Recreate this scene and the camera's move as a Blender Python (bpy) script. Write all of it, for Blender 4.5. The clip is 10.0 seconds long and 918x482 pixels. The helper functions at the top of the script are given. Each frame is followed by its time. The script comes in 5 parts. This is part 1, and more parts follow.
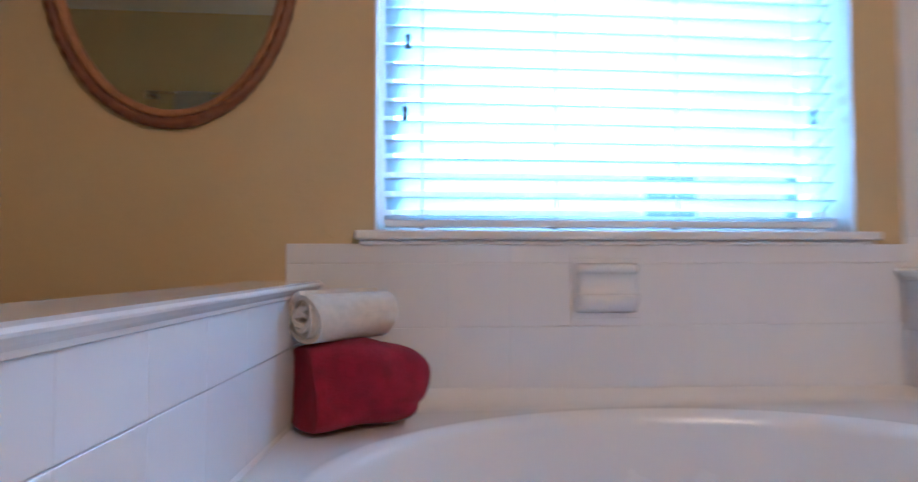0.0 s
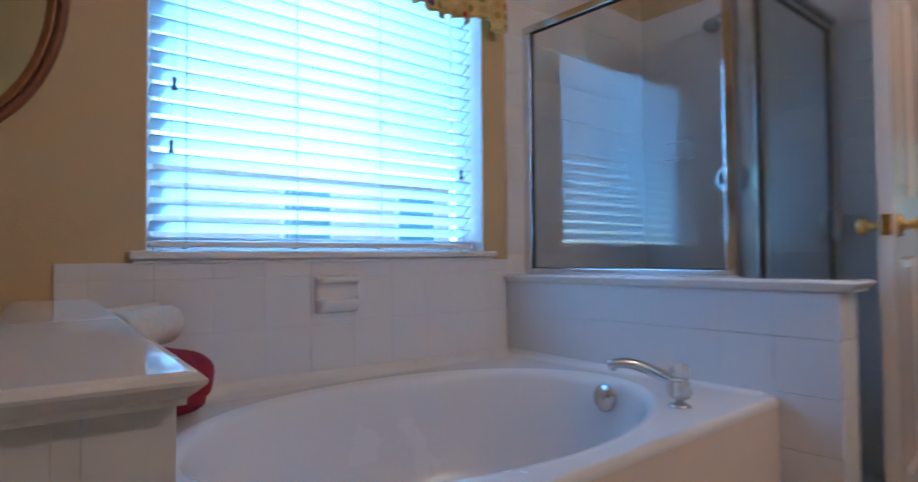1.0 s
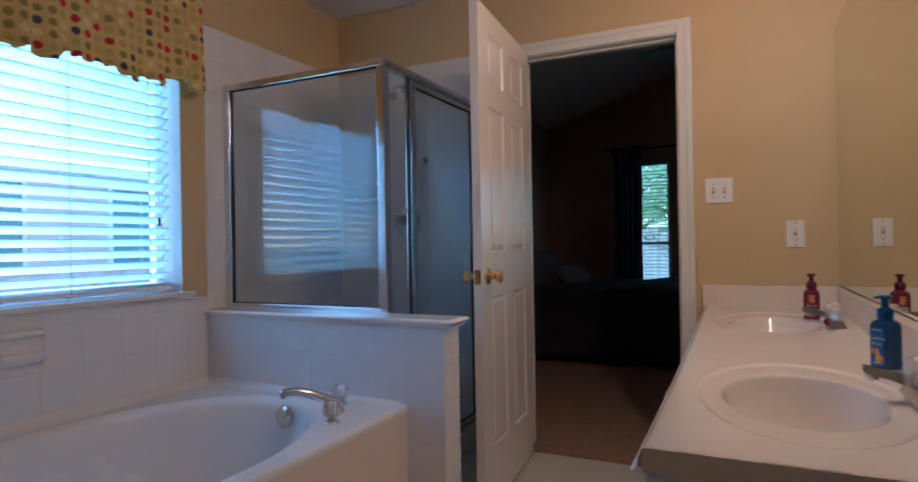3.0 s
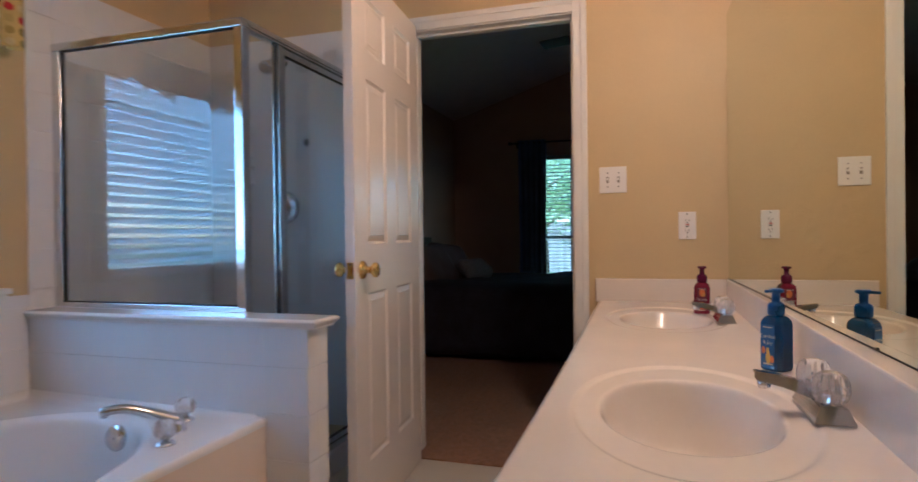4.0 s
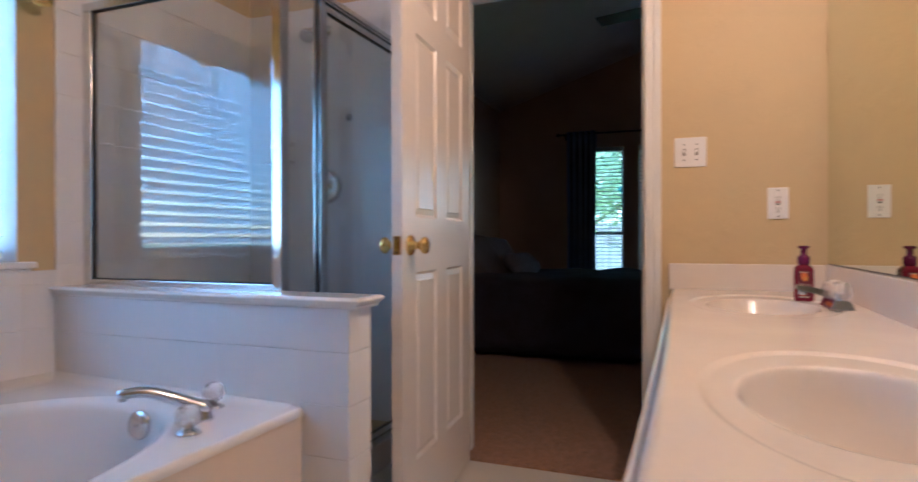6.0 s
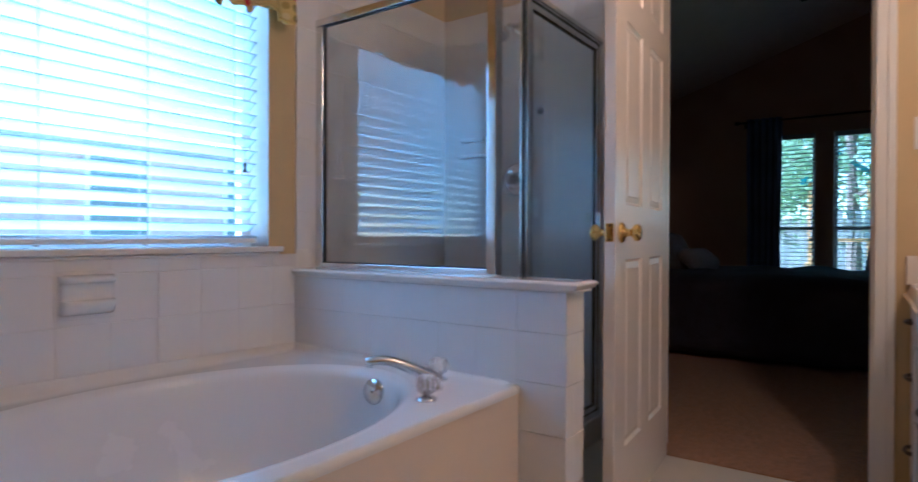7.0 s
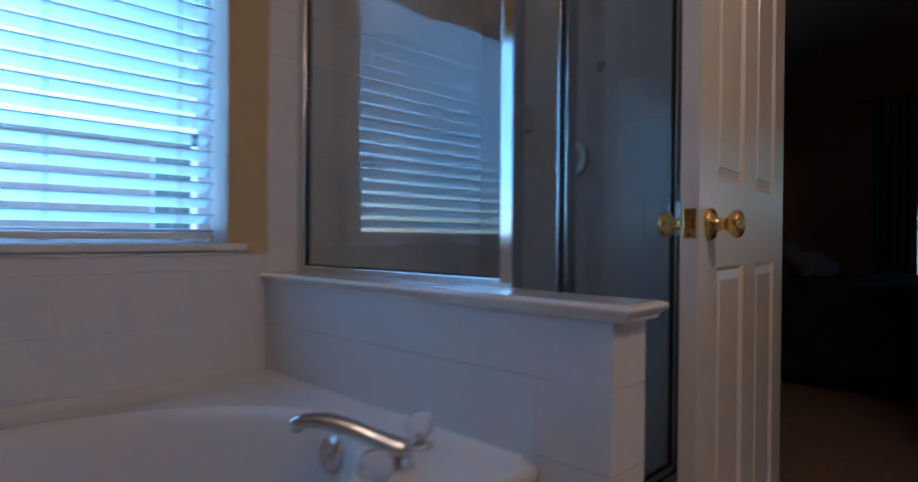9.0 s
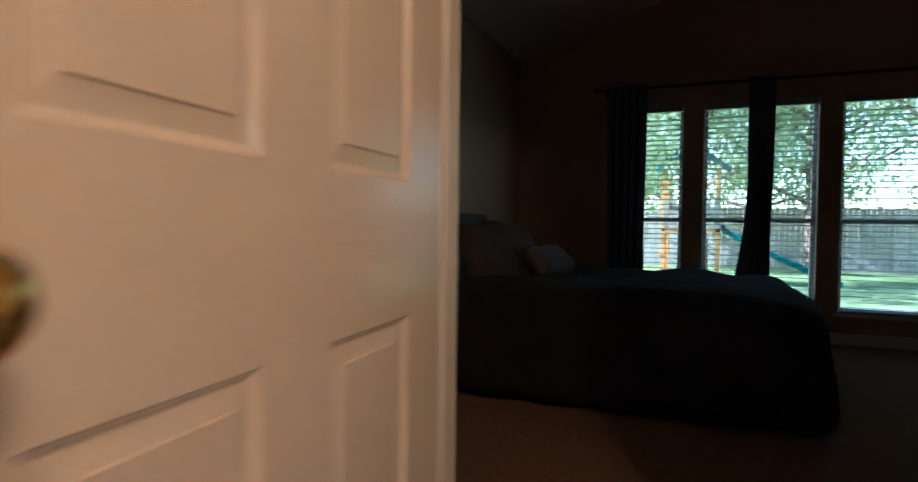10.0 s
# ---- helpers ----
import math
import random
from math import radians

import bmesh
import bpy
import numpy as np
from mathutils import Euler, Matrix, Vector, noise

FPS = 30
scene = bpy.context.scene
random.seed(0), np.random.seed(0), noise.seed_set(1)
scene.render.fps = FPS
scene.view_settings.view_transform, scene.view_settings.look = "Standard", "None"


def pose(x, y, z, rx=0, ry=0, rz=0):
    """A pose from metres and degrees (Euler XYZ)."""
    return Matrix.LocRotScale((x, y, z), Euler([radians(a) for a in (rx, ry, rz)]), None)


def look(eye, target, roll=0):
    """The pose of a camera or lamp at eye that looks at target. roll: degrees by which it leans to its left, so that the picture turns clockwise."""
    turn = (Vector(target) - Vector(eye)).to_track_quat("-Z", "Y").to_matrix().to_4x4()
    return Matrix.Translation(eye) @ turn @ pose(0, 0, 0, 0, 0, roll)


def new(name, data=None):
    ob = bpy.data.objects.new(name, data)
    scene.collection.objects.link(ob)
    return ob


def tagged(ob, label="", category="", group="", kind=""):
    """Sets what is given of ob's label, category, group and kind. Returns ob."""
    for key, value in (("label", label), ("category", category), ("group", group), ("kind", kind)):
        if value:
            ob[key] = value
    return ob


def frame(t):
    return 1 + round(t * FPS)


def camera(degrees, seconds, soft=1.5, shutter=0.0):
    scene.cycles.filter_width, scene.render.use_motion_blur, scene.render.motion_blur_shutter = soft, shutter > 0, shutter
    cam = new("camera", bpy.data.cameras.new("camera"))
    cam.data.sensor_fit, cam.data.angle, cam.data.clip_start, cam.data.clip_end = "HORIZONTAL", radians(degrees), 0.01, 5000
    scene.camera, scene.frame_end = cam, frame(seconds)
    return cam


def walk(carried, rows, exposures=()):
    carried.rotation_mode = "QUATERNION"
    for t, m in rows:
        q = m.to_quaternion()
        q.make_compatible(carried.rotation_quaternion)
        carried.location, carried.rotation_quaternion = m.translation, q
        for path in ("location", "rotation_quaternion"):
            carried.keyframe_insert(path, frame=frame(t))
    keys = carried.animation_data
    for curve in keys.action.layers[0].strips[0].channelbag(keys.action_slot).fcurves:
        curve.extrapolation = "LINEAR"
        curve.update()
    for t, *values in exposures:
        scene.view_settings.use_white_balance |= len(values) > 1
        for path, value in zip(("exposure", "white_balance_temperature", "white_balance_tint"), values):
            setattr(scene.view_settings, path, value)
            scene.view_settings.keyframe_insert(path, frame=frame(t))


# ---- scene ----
cam = camera(74.6, 10.0, shutter=0.5)
PATH = [
    (0, (0.085, 0.216, 0.814), (0.267, 2.204, 0.883), -0.1),
    (0.5, (-0.178, 0.038, 0.811), (0.697, 1.836, 0.879), -0.4),
    (1, (-0.395, -0.099, 0.863), (0.905, 1.42, 0.92), -0.5),
    (1.5, (-0.556, -0.175, 0.918), (0.99, 1.093, 0.957), -0.7),
    (2, (-0.621, -0.302, 1.011), (1.073, 0.761, 1.039), -0.8),
    (2.2, (-0.621, -0.397, 1.03), (1.094, 0.63, 1.059), -0.9),
    (3.3, (-0.581, -0.594, 1.085), (1.253, 0.203, 1.08), -0.9),
    (3.5, (-0.521, -0.603, 1.079), (1.335, 0.142, 1.068), -0.8),
    (4, (-0.323, -0.604, 1.059), (1.583, 0.002, 1.044), -0.7),
    (4.5, (-0.15, -0.614, 1.023), (1.785, -0.108, 1.004), -0.7),
    (5, (-0.049, -0.629, 0.985), (1.886, -0.126, 0.963), -0.5),
    (5.2, (-0.027, -0.614, 0.979), (1.905, -0.099, 0.955), -0.5),
    (6.3, (-0.145, -0.418, 0.961), (1.658, 0.443, 0.953), 0.0),
    (6.5, (-0.166, -0.394, 0.962), (1.589, 0.564, 0.946), -0.0),
    (7, (-0.255, -0.319, 0.929), (1.374, 0.84, 0.915), 0.2),
    (7.5, (-0.303, -0.281, 0.906), (1.259, 0.968, 0.894), 0.1),
    (8, (-0.307, -0.238, 0.908), (1.198, 1.078, 0.891), 0.1),
    (8.5, (-0.055, -0.175, 0.894), (1.378, 1.22, 0.876), 0.0),
    (9, (0.405, -0.085, 0.914), (1.858, 1.288, 0.901), 0.5),
    (9.5, (0.929, 0.029, 0.957), (2.638, 1.066, 0.918), 0.1),
    (9.7, (1.194, 0.048, 0.955), (2.986, 0.935, 0.899), 0.8),
    (10, (1.473, 0.041, 0.982), (3.313, 0.824, 0.922), 0.7),
]
EXPOSURES = [(0.0, 3.0, 3800, 6), (0.5, 2.65, 3750, 6), (1.0, 2.4, 3680, 5), (1.5, 2.2, 3530, 5), (2.0, 1.92, 3560, 5), (3.5, 2.34, 3880, 7), (4.5, 2.8, 3980, 8), (5.0, 2.92, 3980, 9), (6.5, 2.77, 3950, 9),
             (7.0, 2.51, 3870, 8), (7.5, 2.15, 3850, 6), (8.0, 1.85, 3780, 5), (8.5, 1.56, 3700, 6), (9.0, 1.55, 3820, 7), (9.5, 1.95, 4200, 10), (10.0, 2.52, 4650, 9)]
walk(cam, [(t, look(eye, target, roll)) for t, eye, target, roll in PATH], EXPOSURES)
SKY, SUN, BULB, TILTED, DOOR_TURN = 0.12, 5.0, 2.85, 33, 4.5

# ---- world, sun and lamps ----
world = bpy.data.worlds.new("world")
scene.world = world
world.use_nodes = True
wn, wl = world.node_tree.nodes, world.node_tree.links
sky = wn.new("ShaderNodeTexSky")
sky.sky_type, sky.sun_disc = "NISHITA", False
sky.sun_elevation, sky.sun_rotation = radians(30), radians(-14)
sky.air_density, sky.dust_density = 1.2, 0.6
wn["Background"].inputs["Strength"].default_value = SKY
wl.new(sky.outputs["Color"], wn["Background"].inputs["Color"])


def lamp(name, kind, energy, colour, m, size=0.1):
    data = bpy.data.lights.new(name, kind)
    data.energy, data.color = energy, colour
    if kind == "SUN":
        data.angle = radians(0.6)
    else:
        data.shadow_soft_size = size
    ob = new(name, data)
    ob.matrix_world = m
    return ob


# the sun stands high beyond the tub window
lamp("sun", "SUN", SUN, (1.0, 0.96, 0.90), look((-6, 24, 14.3), (0, 0, 0)))
for bulb_x in (1.02, 1.20):
    lamp("vanity_lamp", "POINT", BULB, (1.0, 0.52, 0.23), pose(bulb_x, -0.80, 2.13), 0.04)


# ---- materials ----
def mat(name, col, rough=0.5, metal=0.0, var=0.06, scale=6.0, bump=0.0, bscale=90.0, coat=0.0, rand=0.0, stretch=(1, 1, 1), rvar=0.08, col2=None, sheen=0.0, bdist=0.002, det=4):
    m = bpy.data.materials.new(name)
    m.use_nodes = True
    n, l = m.node_tree.nodes, m.node_tree.links
    b = n["Principled BSDF"]
    b.inputs["Metallic"].default_value = metal
    b.inputs["Coat Weight"].default_value = coat
    b.inputs["Coat Roughness"].default_value = 0.06
    b.inputs["Sheen Weight"].default_value = sheen
    geo = n.new("ShaderNodeNewGeometry")
    mp = n.new("ShaderNodeMapping")
    mp.inputs["Scale"].default_value = stretch
    l.new(geo.outputs["Position"], mp.inputs["Vector"])
    big = n.new("ShaderNodeTexNoise")
    big.inputs["Scale"].default_value, big.inputs["Detail"].default_value = scale, 5
    l.new(mp.outputs["Vector"], big.inputs["Vector"])
    fine = n.new("ShaderNodeTexNoise")
    fine.inputs["Scale"].default_value, fine.inputs["Detail"].default_value = bscale, det
    l.new(mp.outputs["Vector"], fine.inputs["Vector"])
    mix = n.new("ShaderNodeMix")
    mix.data_type = "RGBA"
    c2 = col2 or tuple(min(1, c * (1 + var)) for c in col)
    c1 = col if col2 else tuple(c * (1 - var) for c in col)
    mix.inputs["A"].default_value, mix.inputs["B"].default_value = (*c1, 1), (*c2, 1)
    add = n.new("ShaderNodeMath")
    add.operation = "MULTIPLY_ADD"
    l.new(fine.outputs["Fac"], add.inputs[0])
    add.inputs[1].default_value = 0.35
    l.new(big.outputs["Fac"], add.inputs[2])
    ramp = n.new("ShaderNodeMapRange")
    ramp.inputs["From Min"].default_value, ramp.inputs["From Max"].default_value = 0.45, 0.9
    l.new(add.outputs[0], ramp.inputs["Value"])
    l.new(ramp.outputs["Result"], mix.inputs["Factor"])
    out = mix.outputs["Result"]
    if rand:
        info = n.new("ShaderNodeObjectInfo")
        rr = n.new("ShaderNodeMapRange")
        rr.inputs["To Min"].default_value, rr.inputs["To Max"].default_value = 1 - rand, 1 + rand
        l.new(info.outputs["Random"], rr.inputs["Value"])
        hsv = n.new("ShaderNodeHueSaturation")
        l.new(rr.outputs["Result"], hsv.inputs["Value"])
        l.new(out, hsv.inputs["Color"])
        out = hsv.outputs["Color"]
    l.new(out, b.inputs["Base Color"])
    rm = n.new("ShaderNodeMapRange")
    rm.inputs["To Min"].default_value, rm.inputs["To Max"].default_value = max(0.02, rough - rvar), min(1, rough + rvar)
    l.new(big.outputs["Fac"], rm.inputs["Value"])
    l.new(rm.outputs["Result"], b.inputs["Roughness"])
    if bump:
        bp = n.new("ShaderNodeBump")
        bp.inputs["Strength"].default_value, bp.inputs["Distance"].default_value = bump, bdist
        l.new(fine.outputs["Fac"], bp.inputs["Height"])
        l.new(bp.outputs["Normal"], b.inputs["Normal"])
    return m


def glass_mat(name, tint, ior=1.5, gain=1.6, film=0.0):
    """Flat clear glass: straight-through light, a mirror gloss that grows to the edge, an optional dried soap film."""
    m = bpy.data.materials.new(name)
    m.use_nodes = True
    n, l = m.node_tree.nodes, m.node_tree.links
    n.remove(n["Principled BSDF"])
    tr, gl, mx, lw = (n.new("ShaderNode" + k) for k in ("BsdfTransparent", "BsdfGlossy", "MixShader", "LayerWeight"))
    pw, mu = n.new("ShaderNodeMath"), n.new("ShaderNodeMath")
    tr.inputs["Color"].default_value = (*tint, 1)
    gl.inputs["Roughness"].default_value = 0.01
    f0 = ((ior - 1) / (ior + 1)) ** 2 * gain
    lw.inputs["Blend"].default_value = 0.5
    pw.operation, mu.operation = "POWER", "MULTIPLY_ADD"
    pw.inputs[1].default_value = 4.0
    mu.inputs[1].default_value, mu.inputs[2].default_value = 1 - f0, f0
    l.new(lw.outputs["Facing"], pw.inputs[0])
    l.new(pw.outputs[0], mu.inputs[0])
    l.new(mu.outputs[0], mx.inputs["Fac"])
    clear = tr.outputs[0]
    if film:
        df, fm, cloud, rng, geo = (n.new("ShaderNode" + k) for k in ("BsdfDiffuse", "MixShader", "TexNoise", "MapRange", "NewGeometry"))
        df.inputs["Color"].default_value = (0.62, 0.62, 0.60, 1)
        cloud.inputs["Scale"].default_value, cloud.inputs["Detail"].default_value = 5.0, 6
        rng.inputs["To Min"].default_value, rng.inputs["To Max"].default_value = film * 0.7, film * 1.3
        l.new(geo.outputs["Position"], cloud.inputs["Vector"])
        l.new(cloud.outputs["Fac"], rng.inputs["Value"])
        l.new(rng.outputs["Result"], fm.inputs["Fac"])
        l.new(tr.outputs[0], fm.inputs[1])
        l.new(df.outputs[0], fm.inputs[2])
        clear = fm.outputs[0]
    l.new(clear, mx.inputs[1])
    l.new(gl.outputs[0], mx.inputs[2])
    l.new(mx.outputs[0], n["Material Output"].inputs["Surface"])
    return m


def plaster_mat(name, col, bump=0.5):
    """Hand-trowelled painted plaster: patches of short ridges between smooth ground."""
    m = mat(name, col, 0.55, var=0.035, scale=2.5, bscale=120)
    n, l = m.node_tree.nodes, m.node_tree.links
    geo = n.new("ShaderNodeNewGeometry")
    ridge = n.new("ShaderNodeTexNoise")
    ridge.inputs["Scale"].default_value, ridge.inputs["Detail"].default_value, ridge.inputs["Distortion"].default_value = 62, 3, 1.6
    patch = n.new("ShaderNodeTexNoise")
    patch.inputs["Scale"].default_value = 9
    for q in (ridge, patch):
        l.new(geo.outputs["Position"], q.inputs["Vector"])
    lim = n.new("ShaderNodeMapRange")
    lim.inputs["From Min"].default_value, lim.inputs["From Max"].default_value = 0.50, 0.68
    l.new(patch.outputs["Fac"], lim.inputs["Value"])
    mul = n.new("ShaderNodeMath")
    mul.operation = "MULTIPLY"
    l.new(ridge.outputs["Fac"], mul.inputs[0])
    l.new(lim.outputs["Result"], mul.inputs[1])
    bp = n.new("ShaderNodeBump")
    bp.inputs["Strength"].default_value, bp.inputs["Distance"].default_value = bump, 0.004
    l.new(mul.outputs[0], bp.inputs["Height"])
    l.new(bp.outputs["Normal"], n["Principled BSDF"].inputs["Normal"])
    return m


def slat_mat(name, col, glow, tint=None):
    """Thin white vinyl that lets some light through."""
    m = mat(name, col, 0.4, var=0.02)
    n, l = m.node_tree.nodes, m.node_tree.links
    t, mx = n.new("ShaderNodeBsdfTranslucent"), n.new("ShaderNodeMixShader")
    t.inputs["Color"].default_value = (*(tint or (0.77, 0.88, 0.94)), 1)
    mx.inputs["Fac"].default_value = glow
    l.new(n["Principled BSDF"].outputs[0], mx.inputs[1])
    l.new(t.outputs[0], mx.inputs[2])
    l.new(mx.outputs[0], n["Material Output"].inputs["Surface"])
    return m


def clear_mat(name, col, rough, ior):
    m = bpy.data.materials.new(name)
    m.use_nodes = True
    b = m.node_tree.nodes["Principled BSDF"]
    b.inputs["Base Color"].default_value = (*col, 1)
    b.inputs["Roughness"].default_value, b.inputs["IOR"].default_value = rough, ior
    b.inputs["Transmission Weight"].default_value = 0.82
    return m


def print_mat(name):
    """Cotton print: a grid of ochre and olive squares with red, plum and slate flowers."""
    m = mat(name, (0.62, 0.47, 0.13), 0.85, var=0.1, bump=0.3, bscale=600)
    n, l = m.node_tree.nodes, m.node_tree.links
    geo = n.new("ShaderNodeNewGeometry")
    sep = n.new("ShaderNodeSeparateXYZ")
    l.new(geo.outputs["Position"], sep.inputs[0])

    def math(op, a, b=None):
        q = n.new("ShaderNodeMath")
        q.operation = op
        for i, v in enumerate((a, b)):
            if v is None:
                continue
            if isinstance(v, (int, float)):
                q.inputs[i].default_value = v
            else:
                l.new(v, q.inputs[i])
        return q.outputs[0]

    cell = 0.043
    u, v = math("DIVIDE", sep.outputs["X"], cell), math("DIVIDE", sep.outputs["Z"], cell)
    com = n.new("ShaderNodeCombineXYZ")
    l.new(math("FLOOR", u), com.inputs[0])
    l.new(math("FLOOR", v), com.inputs[1])
    white = n.new("ShaderNodeTexWhiteNoise")
    white.noise_dimensions = "2D"
    l.new(com.outputs[0], white.inputs["Vector"])
    ramp = n.new("ShaderNodeValToRGB")
    ramp.color_ramp.interpolation = "CONSTANT"
    stops = [(0, (0.50, 0.38, 0.10)), (0.3, (0.27, 0.23, 0.06)), (0.5, (0.45, 0.02, 0.03)), (0.68, (0.70, 0.58, 0.25)), (0.8, (0.08, 0.07, 0.14)), (0.9, (0.40, 0.30, 0.06))]
    for i, (p, c) in enumerate(stops):
        e = ramp.color_ramp.elements[i] if i < 2 else ramp.color_ramp.elements.new(p)
        e.position, e.color = p, (*c, 1)
    l.new(white.outputs["Value"], ramp.inputs["Fac"])
    fu, fv = math("SUBTRACT", math("FRACT", u), 0.5), math("SUBTRACT", math("FRACT", v), 0.5)
    wob = n.new("ShaderNodeTexNoise")
    wob.inputs["Scale"].default_value = 130
    l.new(geo.outputs["Position"], wob.inputs["Vector"])
    r = math("ADD", math("SQRT", math("ADD", math("MULTIPLY", fu, fu), math("MULTIPLY", fv, fv))), math("MULTIPLY", math("SUBTRACT", wob.outputs["Fac"], 0.5), 0.25))
    mx = n.new("ShaderNodeMix")
    mx.data_type = "RGBA"
    l.new(math("LESS_THAN", r, 0.34), mx.inputs["Factor"])
    base = n["Principled BSDF"].inputs["Base Color"].links[0].from_socket
    l.new(base, mx.inputs["A"])
    l.new(ramp.outputs["Color"], mx.inputs["B"])
    l.new(mx.outputs["Result"], n["Principled BSDF"].inputs["Base Color"])
    return m


TAN = plaster_mat("tan_paint", (0.60, 0.46, 0.225))
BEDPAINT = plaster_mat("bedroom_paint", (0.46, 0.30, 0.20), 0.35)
CEIL = mat("ceiling_paint", (0.70, 0.68, 0.64), 0.8, var=0.03, bump=0.4, bscale=60)
TRIM = mat("white_trim_paint", (0.80, 0.78, 0.75), 0.32, var=0.02, bump=0.05, bscale=40)
DOORP = mat("white_door_paint", (0.76, 0.70, 0.64), 0.18, var=0.01, bump=0.26, bscale=20, stretch=(1, 1, 14), bdist=0.0008, det=0, rvar=0.03)
TILE = mat("white_glazed_tile", (0.80, 0.79, 0.79), 0.10, var=0.015, scale=3, rand=0.010, rvar=0.04, bump=0.04, bscale=9, bdist=0.01)
GROUT = mat("grout", (0.80, 0.78, 0.76), 0.85, var=0.12, scale=9, bump=0.3, bscale=300)
MARBLE = mat("white_cultured_marble", (0.83, 0.80, 0.76), 0.035, var=0.03, scale=3.5, rvar=0.015, coat=0.3)
COUNTER = mat("cream_cultured_marble", (0.77, 0.69, 0.60), 0.13, var=0.03, scale=5, rvar=0.04)
ACRYLIC = mat("white_tub_acrylic", (0.80, 0.78, 0.77), 0.26, var=0.015, scale=2, rvar=0.04, coat=0.2)
APRON = mat("almond_apron", (0.78, 0.66, 0.54), 0.22, var=0.02, scale=2)
CHROME = mat("chrome", (0.66, 0.66, 0.68), 0.10, 1.0, var=0.05, scale=14, rvar=0.05)
ALU = mat("bright_aluminium", (0.66, 0.67, 0.68), 0.22, 1.0, var=0.06, scale=9, rvar=0.06, bump=0.05, bscale=50, stretch=(1, 1, 0.05))
BRASS = mat("polished_brass", (0.80, 0.58, 0.17), 0.13, 1.0, var=0.08, scale=20)
POLISHED = mat("polished_aluminium", (0.70, 0.71, 0.72), 0.10, 1.0, var=0.04, scale=9, rvar=0.03)
RUBBER = mat("black_rubber_seal", (0.02, 0.02, 0.02), 0.6)
GLASS = glass_mat("shower_glass", (0.95, 0.97, 0.97), 1.5, 1.35, 0.05)
PANE = glass_mat("window_pane", (0.94, 0.97, 0.97), 1.45, 1.0)
KNOBGLASS = clear_mat("clear_acrylic", (0.98, 0.96, 0.95), 0.03, 1.30)
MIRROR = mat("mirror_silver", (0.75, 0.79, 0.65), 0.0, 1.0, var=0.005, rvar=0.0)
SLAT = slat_mat("white_vinyl_slat", (0.82, 0.83, 0.84), 0.42)
# white bedroom slats and rails, their backlit shade put into this darker colour
BACKLIT_SLAT = mat("backlit_white_slat", (0.35, 0.33, 0.30), 0.5)
VALANCE = print_mat("printed_cotton")
CORD = mat("white_cord", (0.55, 0.55, 0.55), 0.8)
TASSEL = mat("grey_tassel", (0.10, 0.12, 0.14), 0.5)
OAK = mat("carved_brown_wood", (0.16, 0.055, 0.018), 0.38, col2=(0.26, 0.10, 0.035), scale=18, bump=0.4, bscale=90)
GILT = mat("gold_brown_wood", (0.34, 0.15, 0.045), 0.35, var=0.2, scale=25)
RED = mat("red_terry", (0.26, 0.003, 0.022), 0.95, var=0.28, scale=30, bump=1.0, bscale=300, sheen=0.02, bdist=0.004)
CREAM = mat("cream_terry", (0.70, 0.60, 0.46), 0.95, var=0.08, scale=60, bump=0.9, bscale=500, sheen=0.4)
VINYL = mat("white_floor_vinyl", (0.66, 0.62, 0.56), 0.35, var=0.05, scale=4)
CARPET = mat("brown_carpet", (0.34, 0.17, 0.075), 1.0, var=0.28, scale=35, bump=1.0, bscale=420, sheen=0.2, bdist=0.006)
CABINET = mat("white_cabinet_paint", (0.72, 0.71, 0.72), 0.35, var=0.02)
PEWTER = mat("dark_pewter", (0.12, 0.11, 0.11), 0.35, 0.9)
PLATE = mat("white_plastic_plate", (0.84, 0.81, 0.78), 0.30, var=0.01)
DARKSLOT = mat("dark_slot", (0.03, 0.025, 0.02), 0.6)
REDBUTTON = mat("red_button", (0.45, 0.05, 0.03), 0.5)
BLUEPL = mat("blue_soap_bottle", (0.006, 0.060, 0.19), 0.12, coat=0.3, var=0.05)
BLUEPUMP = mat("blue_pump", (0.008, 0.08, 0.28), 0.28, 0.3)
BLUELABEL = mat("blue_label", (0.015, 0.10, 0.27), 0.4)
PLUM = mat("plum_soap_bottle", (0.16, 0.008, 0.03), 0.12, coat=0.3)
PLUMPUMP = mat("plum_pump", (0.13, 0.006, 0.06), 0.28, 0.2)
PLUMLABEL = mat("plum_label", (0.13, 0.012, 0.03), 0.4)
PEAR = mat("pear_yellow", (0.75, 0.50, 0.04), 0.4, var=0.2, scale=60)
ORANGE = mat("orange_print", (0.70, 0.20, 0.02), 0.4, var=0.2, scale=60)
INK = mat("cream_ink", (0.70, 0.62, 0.48), 0.5)
NAVY = mat("dark_navy_quilt", (0.0266, 0.0266, 0.0418), 0.9, var=0.3, scale=8, bump=0.6, bscale=40, bdist=0.01)
TAUPE = mat("taupe_pillow", (0.10, 0.07, 0.06), 0.9, var=0.15, bump=0.3, bscale=200)
TEAL = mat("dark_teal_pillow", (0.02, 0.05, 0.06), 0.9, var=0.2, bump=0.3, bscale=200)
GREYP = mat("pale_grey_pillow", (0.18, 0.17, 0.18), 0.9, var=0.35, scale=90, bump=0.3, bscale=200)
CURTAIN = mat("slate_blue_curtain", (0.15, 0.19, 0.33), 0.9, var=0.15, bump=0.3, bscale=300)
